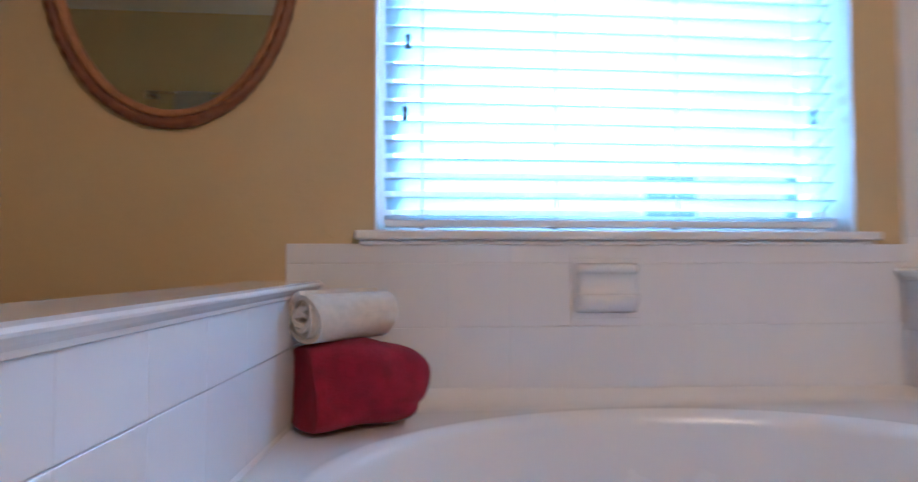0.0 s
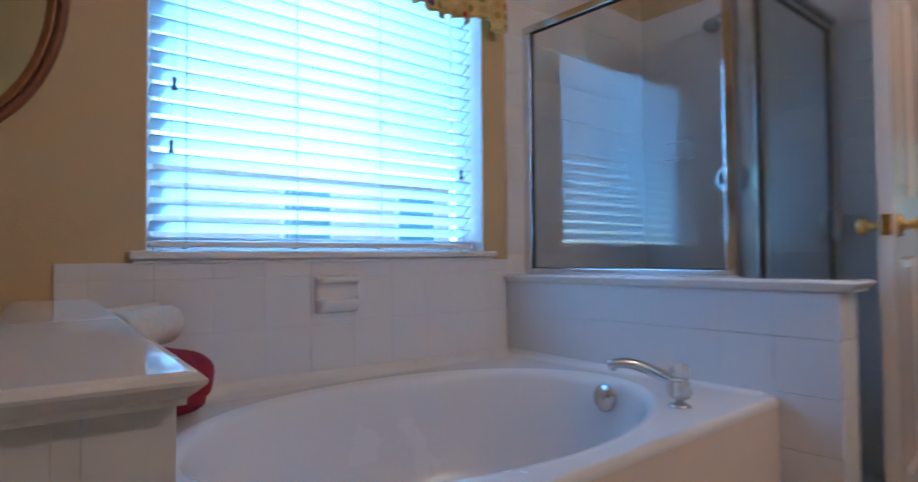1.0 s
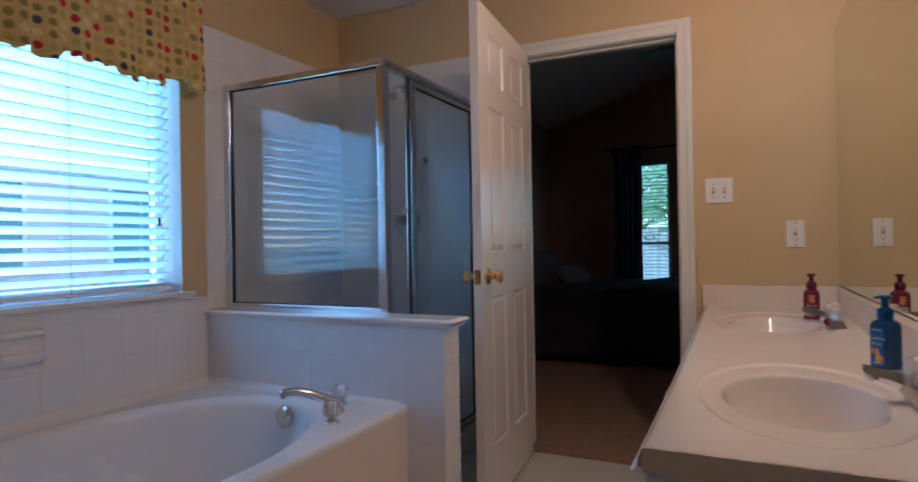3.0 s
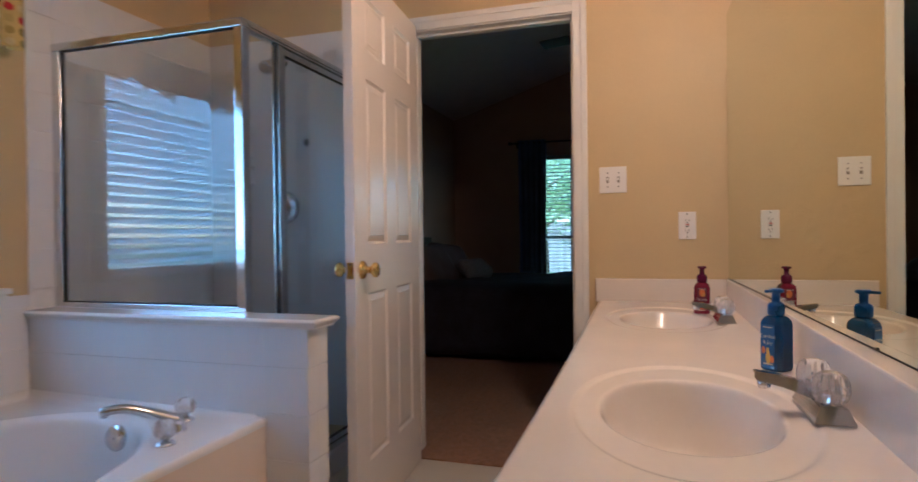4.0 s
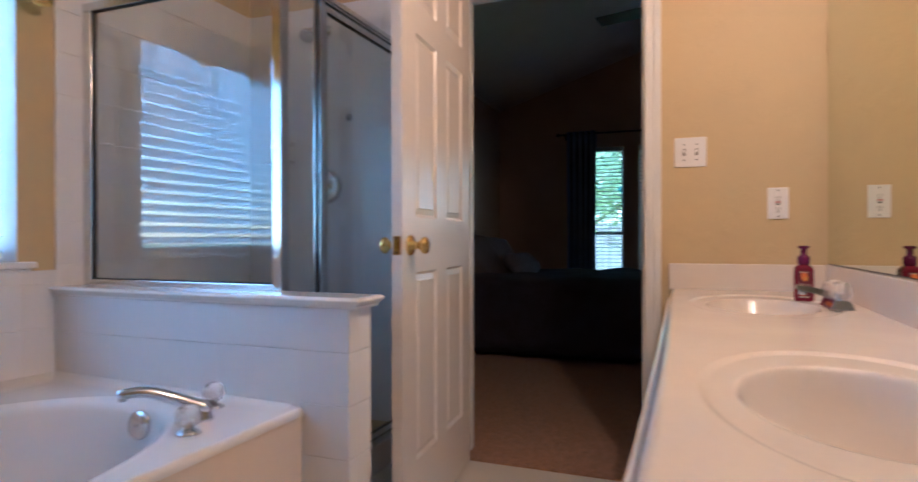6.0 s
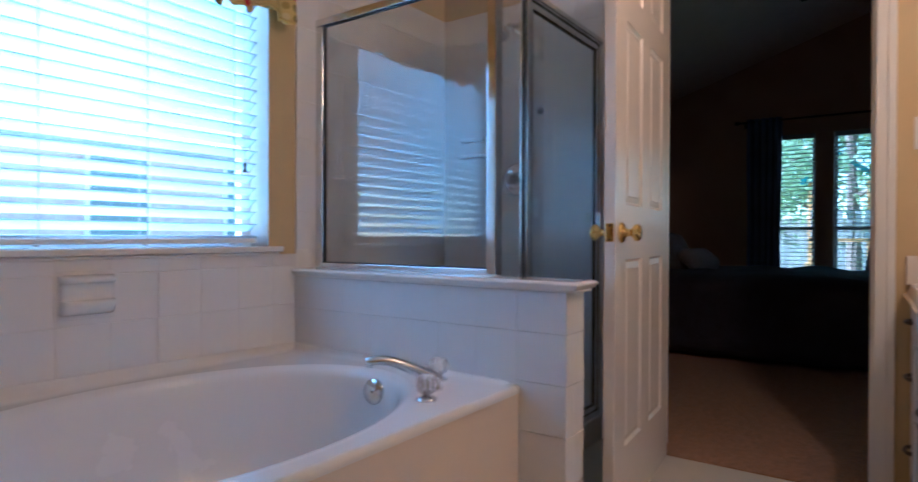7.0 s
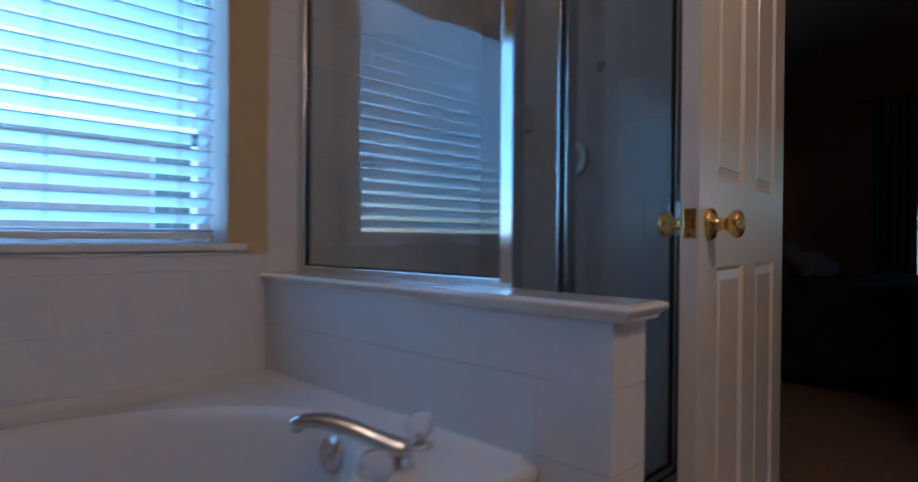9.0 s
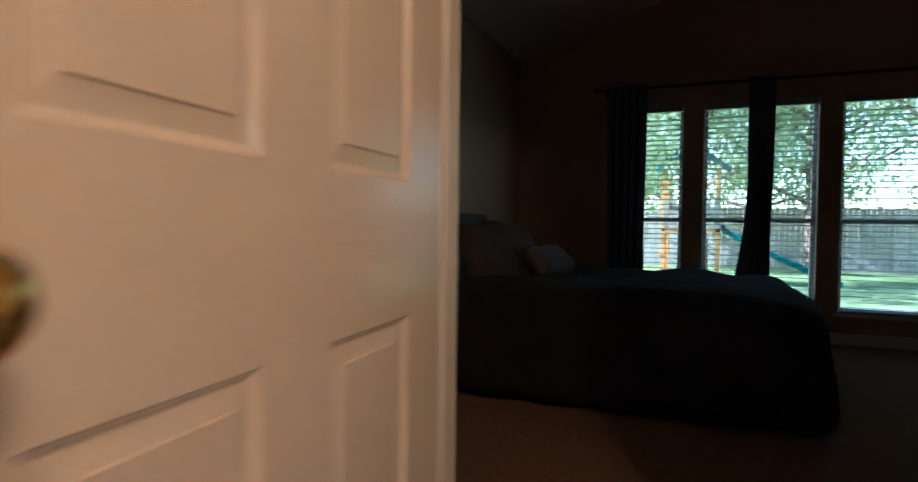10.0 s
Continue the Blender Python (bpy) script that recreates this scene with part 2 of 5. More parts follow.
IRON = mat("black_iron", (0.02, 0.018, 0.016), 0.5, 0.6)
FANWOOD = mat("dark_fan_blade", (0.05, 0.03, 0.02), 0.4)
BRICK = mat("pale_brick", (0.54, 0.42, 0.38), 0.9, col2=(0.70, 0.62, 0.58), scale=7, bump=0.4, bscale=40)
ROOF = mat("grey_shingle", (0.36, 0.35, 0.34), 0.9, var=0.2)
# broad pale and dark greens paint sun patches and leaf shade on the lawn
DAPPLED_GRASS = mat("lawn", (0.07, 0.12, 0.03), 1.0, col2=(0.30, 0.36, 0.14), scale=0.9, bump=0.8, bscale=60, bdist=0.03)
FENCE = mat("weathered_fence", (0.27, 0.245, 0.22), 0.9, var=0.25, scale=3, rand=0.15, stretch=(3, 3, 0.4))
BARK = mat("bark", (0.12, 0.085, 0.06), 0.95, var=0.3, scale=12, bump=0.8, bscale=30, bdist=0.02)
LEAF = slat_mat("leaf", (0.19, 0.24, 0.12), 0.55, (0.50, 0.55, 0.28))
SLIDE = mat("teal_slide", (0.02, 0.22, 0.26), 0.35)
YELLOWP = mat("ochre_play_wood", (0.50, 0.24, 0.07), 0.6)


# ---- mesh helpers ----
def mesh_of(bm, name, material, smooth=False):
    me = bpy.data.meshes.new(name)
    bm.normal_update()
    bm.to_mesh(me)
    bm.free()
    if material:
        me.materials.append(material)
    if smooth:
        me.polygons.foreach_set("use_smooth", [True] * len(me.polygons))
    return me


def part(name, bm, material, parent=None, label="", smooth=False, m=None):
    ob = new(name, mesh_of(bm, name, material, smooth))
    if parent:
        ob.parent = parent
    if m is not None:
        ob.matrix_basis = m
    if label:
        ob["label"] = label
    return ob


def thing(name, label, category, m=None, group="", kind=""):
    ob = new(name)
    ob.empty_display_size = 0.05
    if m is not None:
        ob.matrix_basis = m
    return tagged(ob, label, category, group, kind)


def box(bm, lo, hi, bevel=0.0, seg=2):
    vs = bmesh.ops.create_cube(bm, size=1)["verts"]
    for v in vs:
        v.co = Vector([lo[i] + (v.co[i] + 0.5) * (hi[i] - lo[i]) for i in range(3)])
    if bevel:
        es = list({e for v in vs for e in v.link_edges})
        bmesh.ops.bevel(bm, geom=es, offset=bevel, segments=seg, affect="EDGES", profile=0.6)
    return vs


def boxes(*spans, bevel=0.0):
    bm = bmesh.new()
    for lo, hi in spans:
        box(bm, lo, hi, bevel)
    return bm


def lathe(profile, seg=24, m=None, flute=0, depth=0.0):
    """A turned body round local z from (radius, height) pairs, with optional flutes."""
    bm = bmesh.new()
    rings = []
    for r, z in profile:
        ring = []
        for i in range(seg):
            a = 2 * math.pi * i / seg
            k = r * (1 + depth * math.cos(flute * a)) if flute else r
            ring.append(bm.verts.new((k * math.cos(a), k * math.sin(a), z)))
        rings.append(ring)
    for a, b in zip(rings, rings[1:]):
        for i in range(seg):
            bm.faces.new((a[i], a[(i + 1) % seg], b[(i + 1) % seg], b[i]))
    bm.faces.new(list(reversed(rings[0])))
    bm.faces.new(rings[-1])
    if m is not None:
        bmesh.ops.transform(bm, matrix=m, verts=bm.verts)
    return bm


def tube(points, radii, seg=14, flat=1.0, bm=None):
    """A round bar along points; flat squashes it upwards."""
    bm = bm or bmesh.new()
    pts = [Vector(p) for p in points]
    if isinstance(radii, (int, float)):
        radii = [radii] * len(pts)
    rings = []
    for i, p in enumerate(pts):
        d = (pts[min(i + 1, len(pts) - 1)] - pts[max(i - 1, 0)]).normalized()
        side = d.cross(Vector((0, 0, 1)))
        side = side.normalized() if side.length > 1e-4 else Vector((1, 0, 0))
        up = side.cross(d).normalized()
        rings.append([bm.verts.new(p + radii[i] * (math.cos(2 * math.pi * k / seg) * side + flat * math.sin(2 * math.pi * k / seg) * up)) for k in range(seg)])
    for a, b in zip(rings, rings[1:]):
        for k in range(seg):
            bm.faces.new((a[k], a[(k + 1) % seg], b[(k + 1) % seg], b[k]))
    bm.faces.new(list(reversed(rings[0])))
    bm.faces.new(rings[-1])
    return bm


def soft_box(lo, hi, r, cuts, amp=0.0, freq=4.0, seed=0.0, pinch=0.0):
    """A stuffed or draped block: a rounded box with wavy faces."""
    bm = bmesh.new()
    bmesh.ops.create_cube(bm, size=2)
    bmesh.ops.subdivide_edges(bm, edges=bm.edges, cuts=cuts, use_grid_fill=True)
    c = [(lo[i] + hi[i]) / 2 for i in range(3)]
    h = [(hi[i] - lo[i]) / 2 for i in range(3)]
    for v in bm.verts:
        p = Vector([v.co[i] * h[i] for i in range(3)])
        if pinch:
            k = max(abs(v.co.x), abs(v.co.y))
            p.z *= 1 - pinch * k ** 3
        rr = [min(r, h[i]) for i in range(3)]
        q = Vector([max(-h[i] + rr[i], min(h[i] - rr[i], p[i])) for i in range(3)])
        d = p - q
        if d.length > 1e-6:
            e = Vector([d[i] / rr[i] for i in range(3)])
            e.normalize()
            p = q + Vector([e[i] * rr[i] for i in range(3)])
        p += Vector(c)
        if amp:
            w = noise.noise_vector(p * freq + Vector((seed, seed * 2, 0))) * amp
            p += Vector((w.x, w.y, w.z if v.co.z > -0.9 else 0))
        v.co = p
    return bm


def sheet(xs, ys, f):
    """A surface over two lists of parameters."""
    bm = bmesh.new()
    rows = [[bm.verts.new(f(x, y)) for x in xs] for y in ys]
    for a, b in zip(rows, rows[1:]):
        for i in range(len(xs) - 1):
            bm.faces.new((a[i], a[i + 1], b[i + 1], b[i]))
    return bm


def span(a, b, n):
    return [a + (b - a) * i / (n - 1) for i in range(n)]


# ---- the plan ----
EAST, NORTH, SOUTH, WEST = 2.395, 1.668, -0.958, -2.22
ROOM_H = 2.46
BED_W, BED_E, BED_N, BED_S = 2.515, 7.333, 1.88, -3.4
WIN_L, WIN_R, WIN_B, WIN_T = 0.015, 1.245, 0.885, 2.12
OPEN_R, OPEN_L, OPEN_T = -0.277, 0.487, 2.045
DECK = 0.472


def wall(name, label, spans, material):
    return tagged(part(name, boxes(*spans), material), label, "wall", kind="structure")


wall_north = wall("wall_north", "tan trowelled plaster wall with the bathroom window", [
    ((WEST - 0.12, NORTH, 0), (WIN_L, NORTH + 0.16, ROOM_H + 0.1)),
    ((WIN_R, NORTH, 0), (EAST + 0.12, NORTH + 0.16, ROOM_H + 0.1)),
    ((WIN_L, NORTH, 0), (WIN_R, NORTH + 0.16, WIN_B)),
    ((WIN_L, NORTH, WIN_T), (WIN_R, NORTH + 0.16, ROOM_H + 0.1))], TAN)
wall_east = wall("wall_east", "tan trowelled plaster wall with an open doorway", [
    ((EAST, OPEN_L + 0.02, 0), (EAST + 0.06, NORTH, ROOM_H + 0.1)),
    ((EAST, SOUTH, 0), (EAST + 0.06, OPEN_R - 0.02, ROOM_H + 0.1)),
    ((EAST, OPEN_R - 0.02, OPEN_T + 0.02), (EAST + 0.06, OPEN_L + 0.02, ROOM_H + 0.1))], TAN)
wall("wall_south", "tan plaster wall behind the vanity", [((WEST - 0.12, SOUTH - 0.12, 0), (EAST + 0.06, SOUTH, ROOM_H + 0.1))], TAN)
wall("wall_west", "tan plaster wall", [((WEST - 0.12, SOUTH, 0), (WEST, NORTH, ROOM_H + 0.1))], TAN)
tagged(part("ceiling", boxes(((WEST, SOUTH, ROOM_H), (EAST, NORTH, ROOM_H + 0.09))), CEIL), "flat white textured bathroom ceiling", "ceiling", kind="structure")
tagged(part("floor", boxes(((WEST, SOUTH, -0.1), (EAST + 0.01, NORTH, 0))), VINYL), "off-white vinyl bathroom floor", "floor", kind="structure")

# bedroom shell with a vaulted ceiling
RIDGE_Y, RIDGE_Z, EAVE_Z = -0.76, 3.48, 2.60
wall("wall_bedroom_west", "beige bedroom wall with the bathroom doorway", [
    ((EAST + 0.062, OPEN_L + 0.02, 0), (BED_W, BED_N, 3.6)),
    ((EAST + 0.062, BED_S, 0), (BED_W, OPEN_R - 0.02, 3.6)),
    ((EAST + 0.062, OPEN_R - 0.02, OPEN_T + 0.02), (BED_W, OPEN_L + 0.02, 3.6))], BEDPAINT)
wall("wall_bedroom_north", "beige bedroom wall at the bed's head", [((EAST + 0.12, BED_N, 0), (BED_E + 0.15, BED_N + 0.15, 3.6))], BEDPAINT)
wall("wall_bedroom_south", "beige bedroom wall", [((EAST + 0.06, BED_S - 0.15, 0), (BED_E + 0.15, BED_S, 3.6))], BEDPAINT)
BWIN = [(0.33, 0.98), (-0.743, 0.156), (-1.81, -0.910)]
BW_B, BW_T = 0.26, 2.075
spans = []
edges = [BED_N] + [e for a, b in BWIN for e in (b, a)] + [BED_S]
for a, b in zip(edges[::2], edges[1::2]):
    spans.append(((BED_E, b, 0), (BED_E + 0.15, a, 3.6)))
for a, b in BWIN:
    spans += [((BED_E, a, 0), (BED_E + 0.15, b, BW_B)), ((BED_E, a, BW_T), (BED_E + 0.15, b, 3.6))]
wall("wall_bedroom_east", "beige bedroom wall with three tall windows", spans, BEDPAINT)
bm = bmesh.new()
for y0, z0, y1, z1 in ((BED_N, EAVE_Z, RIDGE_Y, RIDGE_Z), (RIDGE_Y, RIDGE_Z, BED_S, EAVE_Z)):
    vs = [bm.verts.new((x, y, z + dz)) for dz in (0, 0.12) for x in (BED_W, BED_E) for y, z in ((y0, z0), (y1, z1))]
    for q in ((0, 1, 3, 2), (4, 6, 7, 5), (0, 2, 6, 4), (1, 5, 7, 3), (0, 4, 5, 1), (2, 3, 7, 6)):
        bm.faces.new([vs[i] for i in q])
tagged(part("ceiling", bm, mat("bedroom_ceiling_paint", (0.72, 0.57, 0.49), 0.85, var=0.03, bump=0.4, bscale=60)), "vaulted off-white bedroom ceiling", "ceiling", kind="structure")
tagged(part("floor", boxes(((EAST + 0.012, BED_S, -0.1), (BED_E, BED_N, 0.006)), ((2.352, OPEN_R + 0.0005, -0.05), (EAST + 0.0118, OPEN_L - 0.0005, 0.006))), CARPET), "brown cut-pile bedroom carpet", "carpet", kind="structure")
bm = boxes(((BED_E - 0.014, BED_S, 0.006), (BED_E, BED_N, 0.10)), ((BED_W, BED_N - 0.014, 0.006), (BED_E - 0.015, BED_N, 0.10)), bevel=0.003)
tagged(part("baseboard", bm, TRIM), "white painted bedroom baseboard", "baseboard", kind="structure")

# ---- tiles ----
TILES = {}


def tile_mesh(w, h):
    key = (round(w, 3), round(h, 3))
    if key not in TILES:
        bm = bmesh.new()
        rings = []
        for y, eu, ev in ((0.0, 0.0001, 0.0010), (-0.0052, 0.0001, 0.0010), (-0.006, 0.0005, 0.0020)):
            rings.append([bm.verts.new(p) for p in ((eu, y, ev), (w - eu, y, ev), (w - eu, y, h - ev), (eu, y, h - ev))])
        for a, b in zip(rings, rings[1:]):
            for i in range(4):
                bm.faces.new((a[i], a[(i + 1) % 4], b[(i + 1) % 4], b[i]))
        bm.faces.new(rings[-1])
        TILES[key] = mesh_of(bm, "tile", TILE)
    return TILES[key]


def tile_field(parent, origin, n, us, zs, skip=None):
    """Tiles between the joints us (metres from origin along the wall) and zs, facing n."""
    n = Vector(n)
    u = Vector((0, 0, 1)).cross(n)
    base = Matrix((u, -n, Vector((0, 0, 1)))).transposed().to_4x4()
    for u0, u1 in zip(us, us[1:]):
        for z0, z1 in zip(zs, zs[1:]):
            if skip and skip(u0, u1, z0, z1):
                continue
            ob = new("tile", tile_mesh(u1 - u0, z1 - z0))
            ob.parent = parent
            w = random.uniform(-0.00008, 0.00008)
            ob.matrix_basis = Matrix.Translation(Vector(origin) + u * u0 + Vector((0, 0, z0)) - n * w) @ base


def joints(a, b, start, pitch=0.153):
    """Joint places from a to b on a grid through start."""
    k = math.ceil((a - start) / pitch + 0.15)
    out = [a]
    while start + k * pitch < b - 0.02:
        out.append(start + k * pitch)
        k += 1
    return out + [b]


# ---- half walls beside the tub ----
HW0, HW1, HWS = 1.368, 1.492, 0.447
KN0, KN1, KNS = -0.375, -0.235, 0.452


def cap(x0, x1, y0, y1, z0, z1):
    """A marble ledge with a moulded edge, running into the wall at y1."""
    prof = [(0.015, 0.0), (0.014, 0.006), (0.008, 0.011), (0.001, 0.018), (0.0, 0.0215), (0.004, 0.0255), (0.013, 0.0285)]
    bm = bmesh.new()
    loops = []
    for d, h in prof:
        z = z0 + h * (z1 - z0) / 0.0285
        loops.append([bm.verts.new(p) for p in ((x0 + d, y1, z), (x0 + d, y0 + d, z), (x1 - d, y0 + d, z), (x1 - d, y1, z))])
    for a, b in zip(loops, loops[1:]):
        for i in range(3):
            bm.faces.new((a[i], b[i], b[i + 1], a[i + 1]))
    bm.faces.new(loops[-1][::-1])
    bm.faces.new(loops[0])
    bmesh.ops.recalc_face_normals(bm, faces=bm.faces)
    return bm


hw = tagged(part("wall_half", boxes(((HW0 + 0.004, HWS + 0.004, 0), (HW1 - 0.004, NORTH - 0.002, 0.764))), GROUT), "white-tiled half wall between tub and shower", "half wall", kind="structure")
part("ledge_cap", cap(HW0 - 0.022, HW1 + 0.011, HWS - 0.042, 1.6595, 0.766, 0.798), MARBLE, hw, "glossy white cultured marble ledge")
kn = tagged(part("wall_knee", boxes(((KN0 + 0.004, KNS + 0.004, 0), (KN1 - 0.004, NORTH + 0.02, 0.740))), GROUT), "white-tiled knee wall at the tub's head", "half wall", kind="structure")
part("ledge_cap", cap(KN0 - 0.020, KN1 + 0.020, KNS - 0.030, 1.690, 0.741, 0.770), MARBLE, kn, "glossy white cultured marble ledge")

# this wall stands a little out of square
kn.matrix_basis = Matrix.Translation((-0.224, 0.424, 0)) @ Matrix.Rotation(radians(-5.6), 4, "Z") @ Matrix.Translation((0.215, -0.42, 0))

# ---- bathtub ----
TX0, TX1, TY0, TY1 = -0.205, HW0 - 0.001, 0.602, 1.659
CX, CY, RX, RY = 0.600, 1.128, 0.665, 0.452
tub = thing("bathtub", "white oval acrylic garden tub set in a deck", "bathtub", pose(CX, CY, 0))


def tub_shell():
    bm = bmesh.new()
    n = 144
    hx0, hx1, hy0, hy1 = TX0 - CX, TX1 - CX, TY0 - CY, TY1 - CY
    def edge(a):
        c, s = math.cos(a), math.sin(a)
        k = min((hx1 if c > 0 else hx0) / c if abs(c) > 1e-6 else 9, (hy1 if s > 0 else hy0) / s if abs(s) > 1e-6 else 9)
        return Vector((c * k, s * k, 0))
    angles = sorted([2 * math.pi * i / n for i in range(n)] + [math.atan2(y, x) % (2 * math.pi) for x in (hx0, hx1) for y in (hy0, hy1)])
    rings = []
    # the front edge turns down over the apron
    def front(a):
        return 1.0 if abs(edge(a).y - hy0) < 1e-4 else 0.0
    for o, z in ((0.0, -0.024), (0.0, -0.014), (0.002, -0.008), (0.007, -0.002), (0.014, 0.0), (0.020, 0.0), (0.026, 0.0), (0.032, 0.0)):
        rings.append([edge(a) + Vector((0, o, DECK + z)) if front(a) else Vector((edge(a).x, max(edge(a).y, hy0 + o), DECK)) for a in angles])
    def ell(a, k, z):
        e = edge(a)
        t = math.atan2(e.y / RY, e.x / RX)
        return Vector((RX * k * math.cos(t), RY * k * math.sin(t), z))
    for k, z in ((1.060, 0.0), (1.045, 0.0), (1.028, 0.0004), (1.012, 0.0015), (0.999, -0.0015), (0.986, -0.005), (0.972, -0.010), (0.960, -0.018), (0.950, -0.032), (0.938, -0.065), (0.922, -0.12), (0.90, -0.19), (0.868, -0.262), (0.82, -0.325), (0.74, -0.365), (0.60, -0.385), (0.30, -0.395), (0.04, -0.40)):
        rings.append([ell(a, k, DECK + z) for a in angles])
    vr = [[bm.verts.new(p) for p in r] for r in rings]
    for a, b in zip(vr, vr[1:]):
        for i in range(len(a)):
            j = (i + 1) % len(a)
            bm.faces.new((a[i], a[j], b[j], b[i]))
    bm.faces.new(vr[-1])
    bmesh.ops.remove_doubles(bm, verts=bm.verts, dist=0.00002)
    bmesh.ops.dissolve_degenerate(bm, edges=bm.edges, dist=0.00002)
    return bm


def cove(path, rise):
    """A rounded upstand where the deck meets the tile; rise gives its height along the path."""
    bm = bmesh.new()
    rows = []
    for (p, inward), h in zip(path, rise):
        rows.append([bm.verts.new(Vector((p[0] - CX, p[1] - CY, DECK)) + Vector((inward[0], inward[1], 0)) * d + Vector((0, 0, z * h))) for d, z in ((0.060, 0.002), (0.040, 0.02), (0.024, 0.16), (0.013, 0.42), (0.006, 0.74), (0.002, 0.96), (0.0, 1.0))])
    for a, b in zip(rows, rows[1:]):
        for i in range(6):
            bm.faces.new((a[i], a[i + 1], b[i + 1], b[i]))
    bmesh.ops.recalc_face_normals(bm, faces=bm.faces)
    return bm


part("upstand", cove([((x, 1.6594), (0, -1)) for x in span(TX0, HW0 - 0.001, 12)], span(0.046, 0.024, 12)), ACRYLIC, tub, "rounded deck upstand", True)
part("upstand", cove([((HW0 - 0.0008, y), (-1, 0)) for y in span(0.64, 1.659, 10)], span(0.006, 0.024, 10)), ACRYLIC, tub, "rounded deck upstand", True)
shell = part("shell", tub_shell(), ACRYLIC, tub, smooth=True)
for f in shell.data.polygons:
    if abs(f.normal.z) > 0.9999:
        f.use_smooth = False
bm = boxes(((TX0 - CX, 0.606 - CY, 0), (TX1 - CX, 0.640 - CY, DECK - 0.014)), bevel=0.003)
part("apron", bm, APRON, tub, "almond-white apron panel")
plate = lathe([(0.043, 0), (0.043, 0.004), (0.039, 0.009), (0.022, 0.013), (0.006, 0.014)], 32)
ofl = part("overflow_plate", plate, CHROME, tub, "round chrome overflow plate", True, pose(1.208 - CX, 1.065 - CY, 0.415, 0, -83, 0))
part("screw", lathe([(0.005, 0.012), (0.005, 0.017), (0.003, 0.018)], 10), CHROME, ofl)


def facet_knob(r, h, seg=10):
    """A clear faceted tap knob round local z."""
    bm = lathe([(r * 0.55, 0), (r * 0.78, h * 0.08), (r * 0.94, h * 0.24), (r, h * 0.44), (r * 0.96, h * 0.64), (r * 0.82, h * 0.84), (r * 0.62, h * 0.97), (r * 0.50, h)], 2 * seg)
    for v in bm.verts:
        turn = round(math.atan2(v.co.y, v.co.x) / (math.pi / seg))
        if turn % 2 and 0.05 * h < v.co.z < 0.9 * h:
            v.co.x, v.co.y = v.co.x * 0.90, v.co.y * 0.90
    return bm


faucet = thing("tub_faucet", "chrome deck faucet with two clear knobs on the tub", "faucet", pose(1.168, 0.785, DECK))
d = Vector((1.005 - 1.168, 0.905 - 0.785, 0)).normalized()
pts, rad = [], []
for i in range(15):
    s = i / 14
    pts.append(d * (-0.012 + 0.215 * s) + Vector((0, 0, 0.032 + 0.068 * math.sin(min(1, s * 1.1) * math.pi / 2) ** 1.25 - 0.006 * max(0, s - 0.75) / 0.25)))
    rad.append(0.025 - 0.009 * s)
bm = tube(pts, rad, 18, 0.8)
tip = d * 0.192
bm = tube([tip + Vector((0, 0, 0.095)), tip + Vector((0, 0, 0.078))], 0.0105, 16, bm=bm)
part("spout", bm, CHROME, faucet, "arched chrome spout", True)
part("spout_base", lathe([(0.028, 0), (0.028, 0.006), (0.024, 0.012), (0.022, 0.038), (0.019, 0.044)], 28), CHROME, faucet, smooth=True)
for kx, ky in ((1.062, 0.728), (1.272, 0.846)):
    hnd = part("handle", lathe([(0.030, 0.0005), (0.030, 0.004), (0.022, 0.010), (0.012, 0.013), (0.009, 0.030)], 28), CHROME, faucet, "chrome handle base", True, pose(kx - 1.168, ky - 0.785, 0))
    part("knob", facet_knob(0.032, 0.052), KNOBGLASS, hnd, "clear faceted acrylic knob", m=pose(0, 0, 0.020, 0, 0, 17))

# ---- window over the tub ----
win = thing("window_1", "white vinyl window behind the blind", "window", pose((WIN_L + WIN_R) / 2, NORTH, WIN_B), kind="structure")
WX, WH = (WIN_R - WIN_L) / 2, WIN_T - WIN_B
bm = boxes(((-WX, 0.115, 0), (-WX + 0.045, 0.155, WH)), ((WX - 0.045, 0.115, 0), (WX, 0.155, WH)), ((-WX + 0.045, 0.115, 0), (WX - 0.045, 0.155, 0.045)), ((-WX + 0.045, 0.115, WH - 0.045), (WX - 0.045, 0.155, WH)), bevel=0.004)
part("window_frame", bm, TRIM, win)
part("pane", boxes(((-WX + 0.045, 0.132, 0.045), (WX - 0.045, 0.136, WH - 0.045))), PANE, win)
# painted stool and apron
bm = bmesh.new()
box(bm, (-0.045 - 0.615, -0.030, -0.018), (0.615 + 0.050, 0.0, 0.004), 0.006, 3)
box(bm, (-WX + 0.001, 0.0005, 0.0005), (WX - 0.001, 0.114, 0.004))
box(bm, (-0.035 - 0.615, -0.0155, -0.030), (0.615 + 0.040, -0.001, -0.0185), 0.003)
part("window_sill", bm, TRIM, win, "white painted sill board")
bm = boxes(((-WX, 0.0005, 0.005), (-WX + 0.003, 0.115, WH)), ((WX - 0.003, 0.0005, 0.005), (WX, 0.115, WH)))
part("reveal", bm, TRIM, win)

blind = thing("window_blind", "white horizontal slat blind, lowered and half tilted", "blind", pose((WIN_L + WIN_R) / 2, NORTH + 0.070, WIN_B))


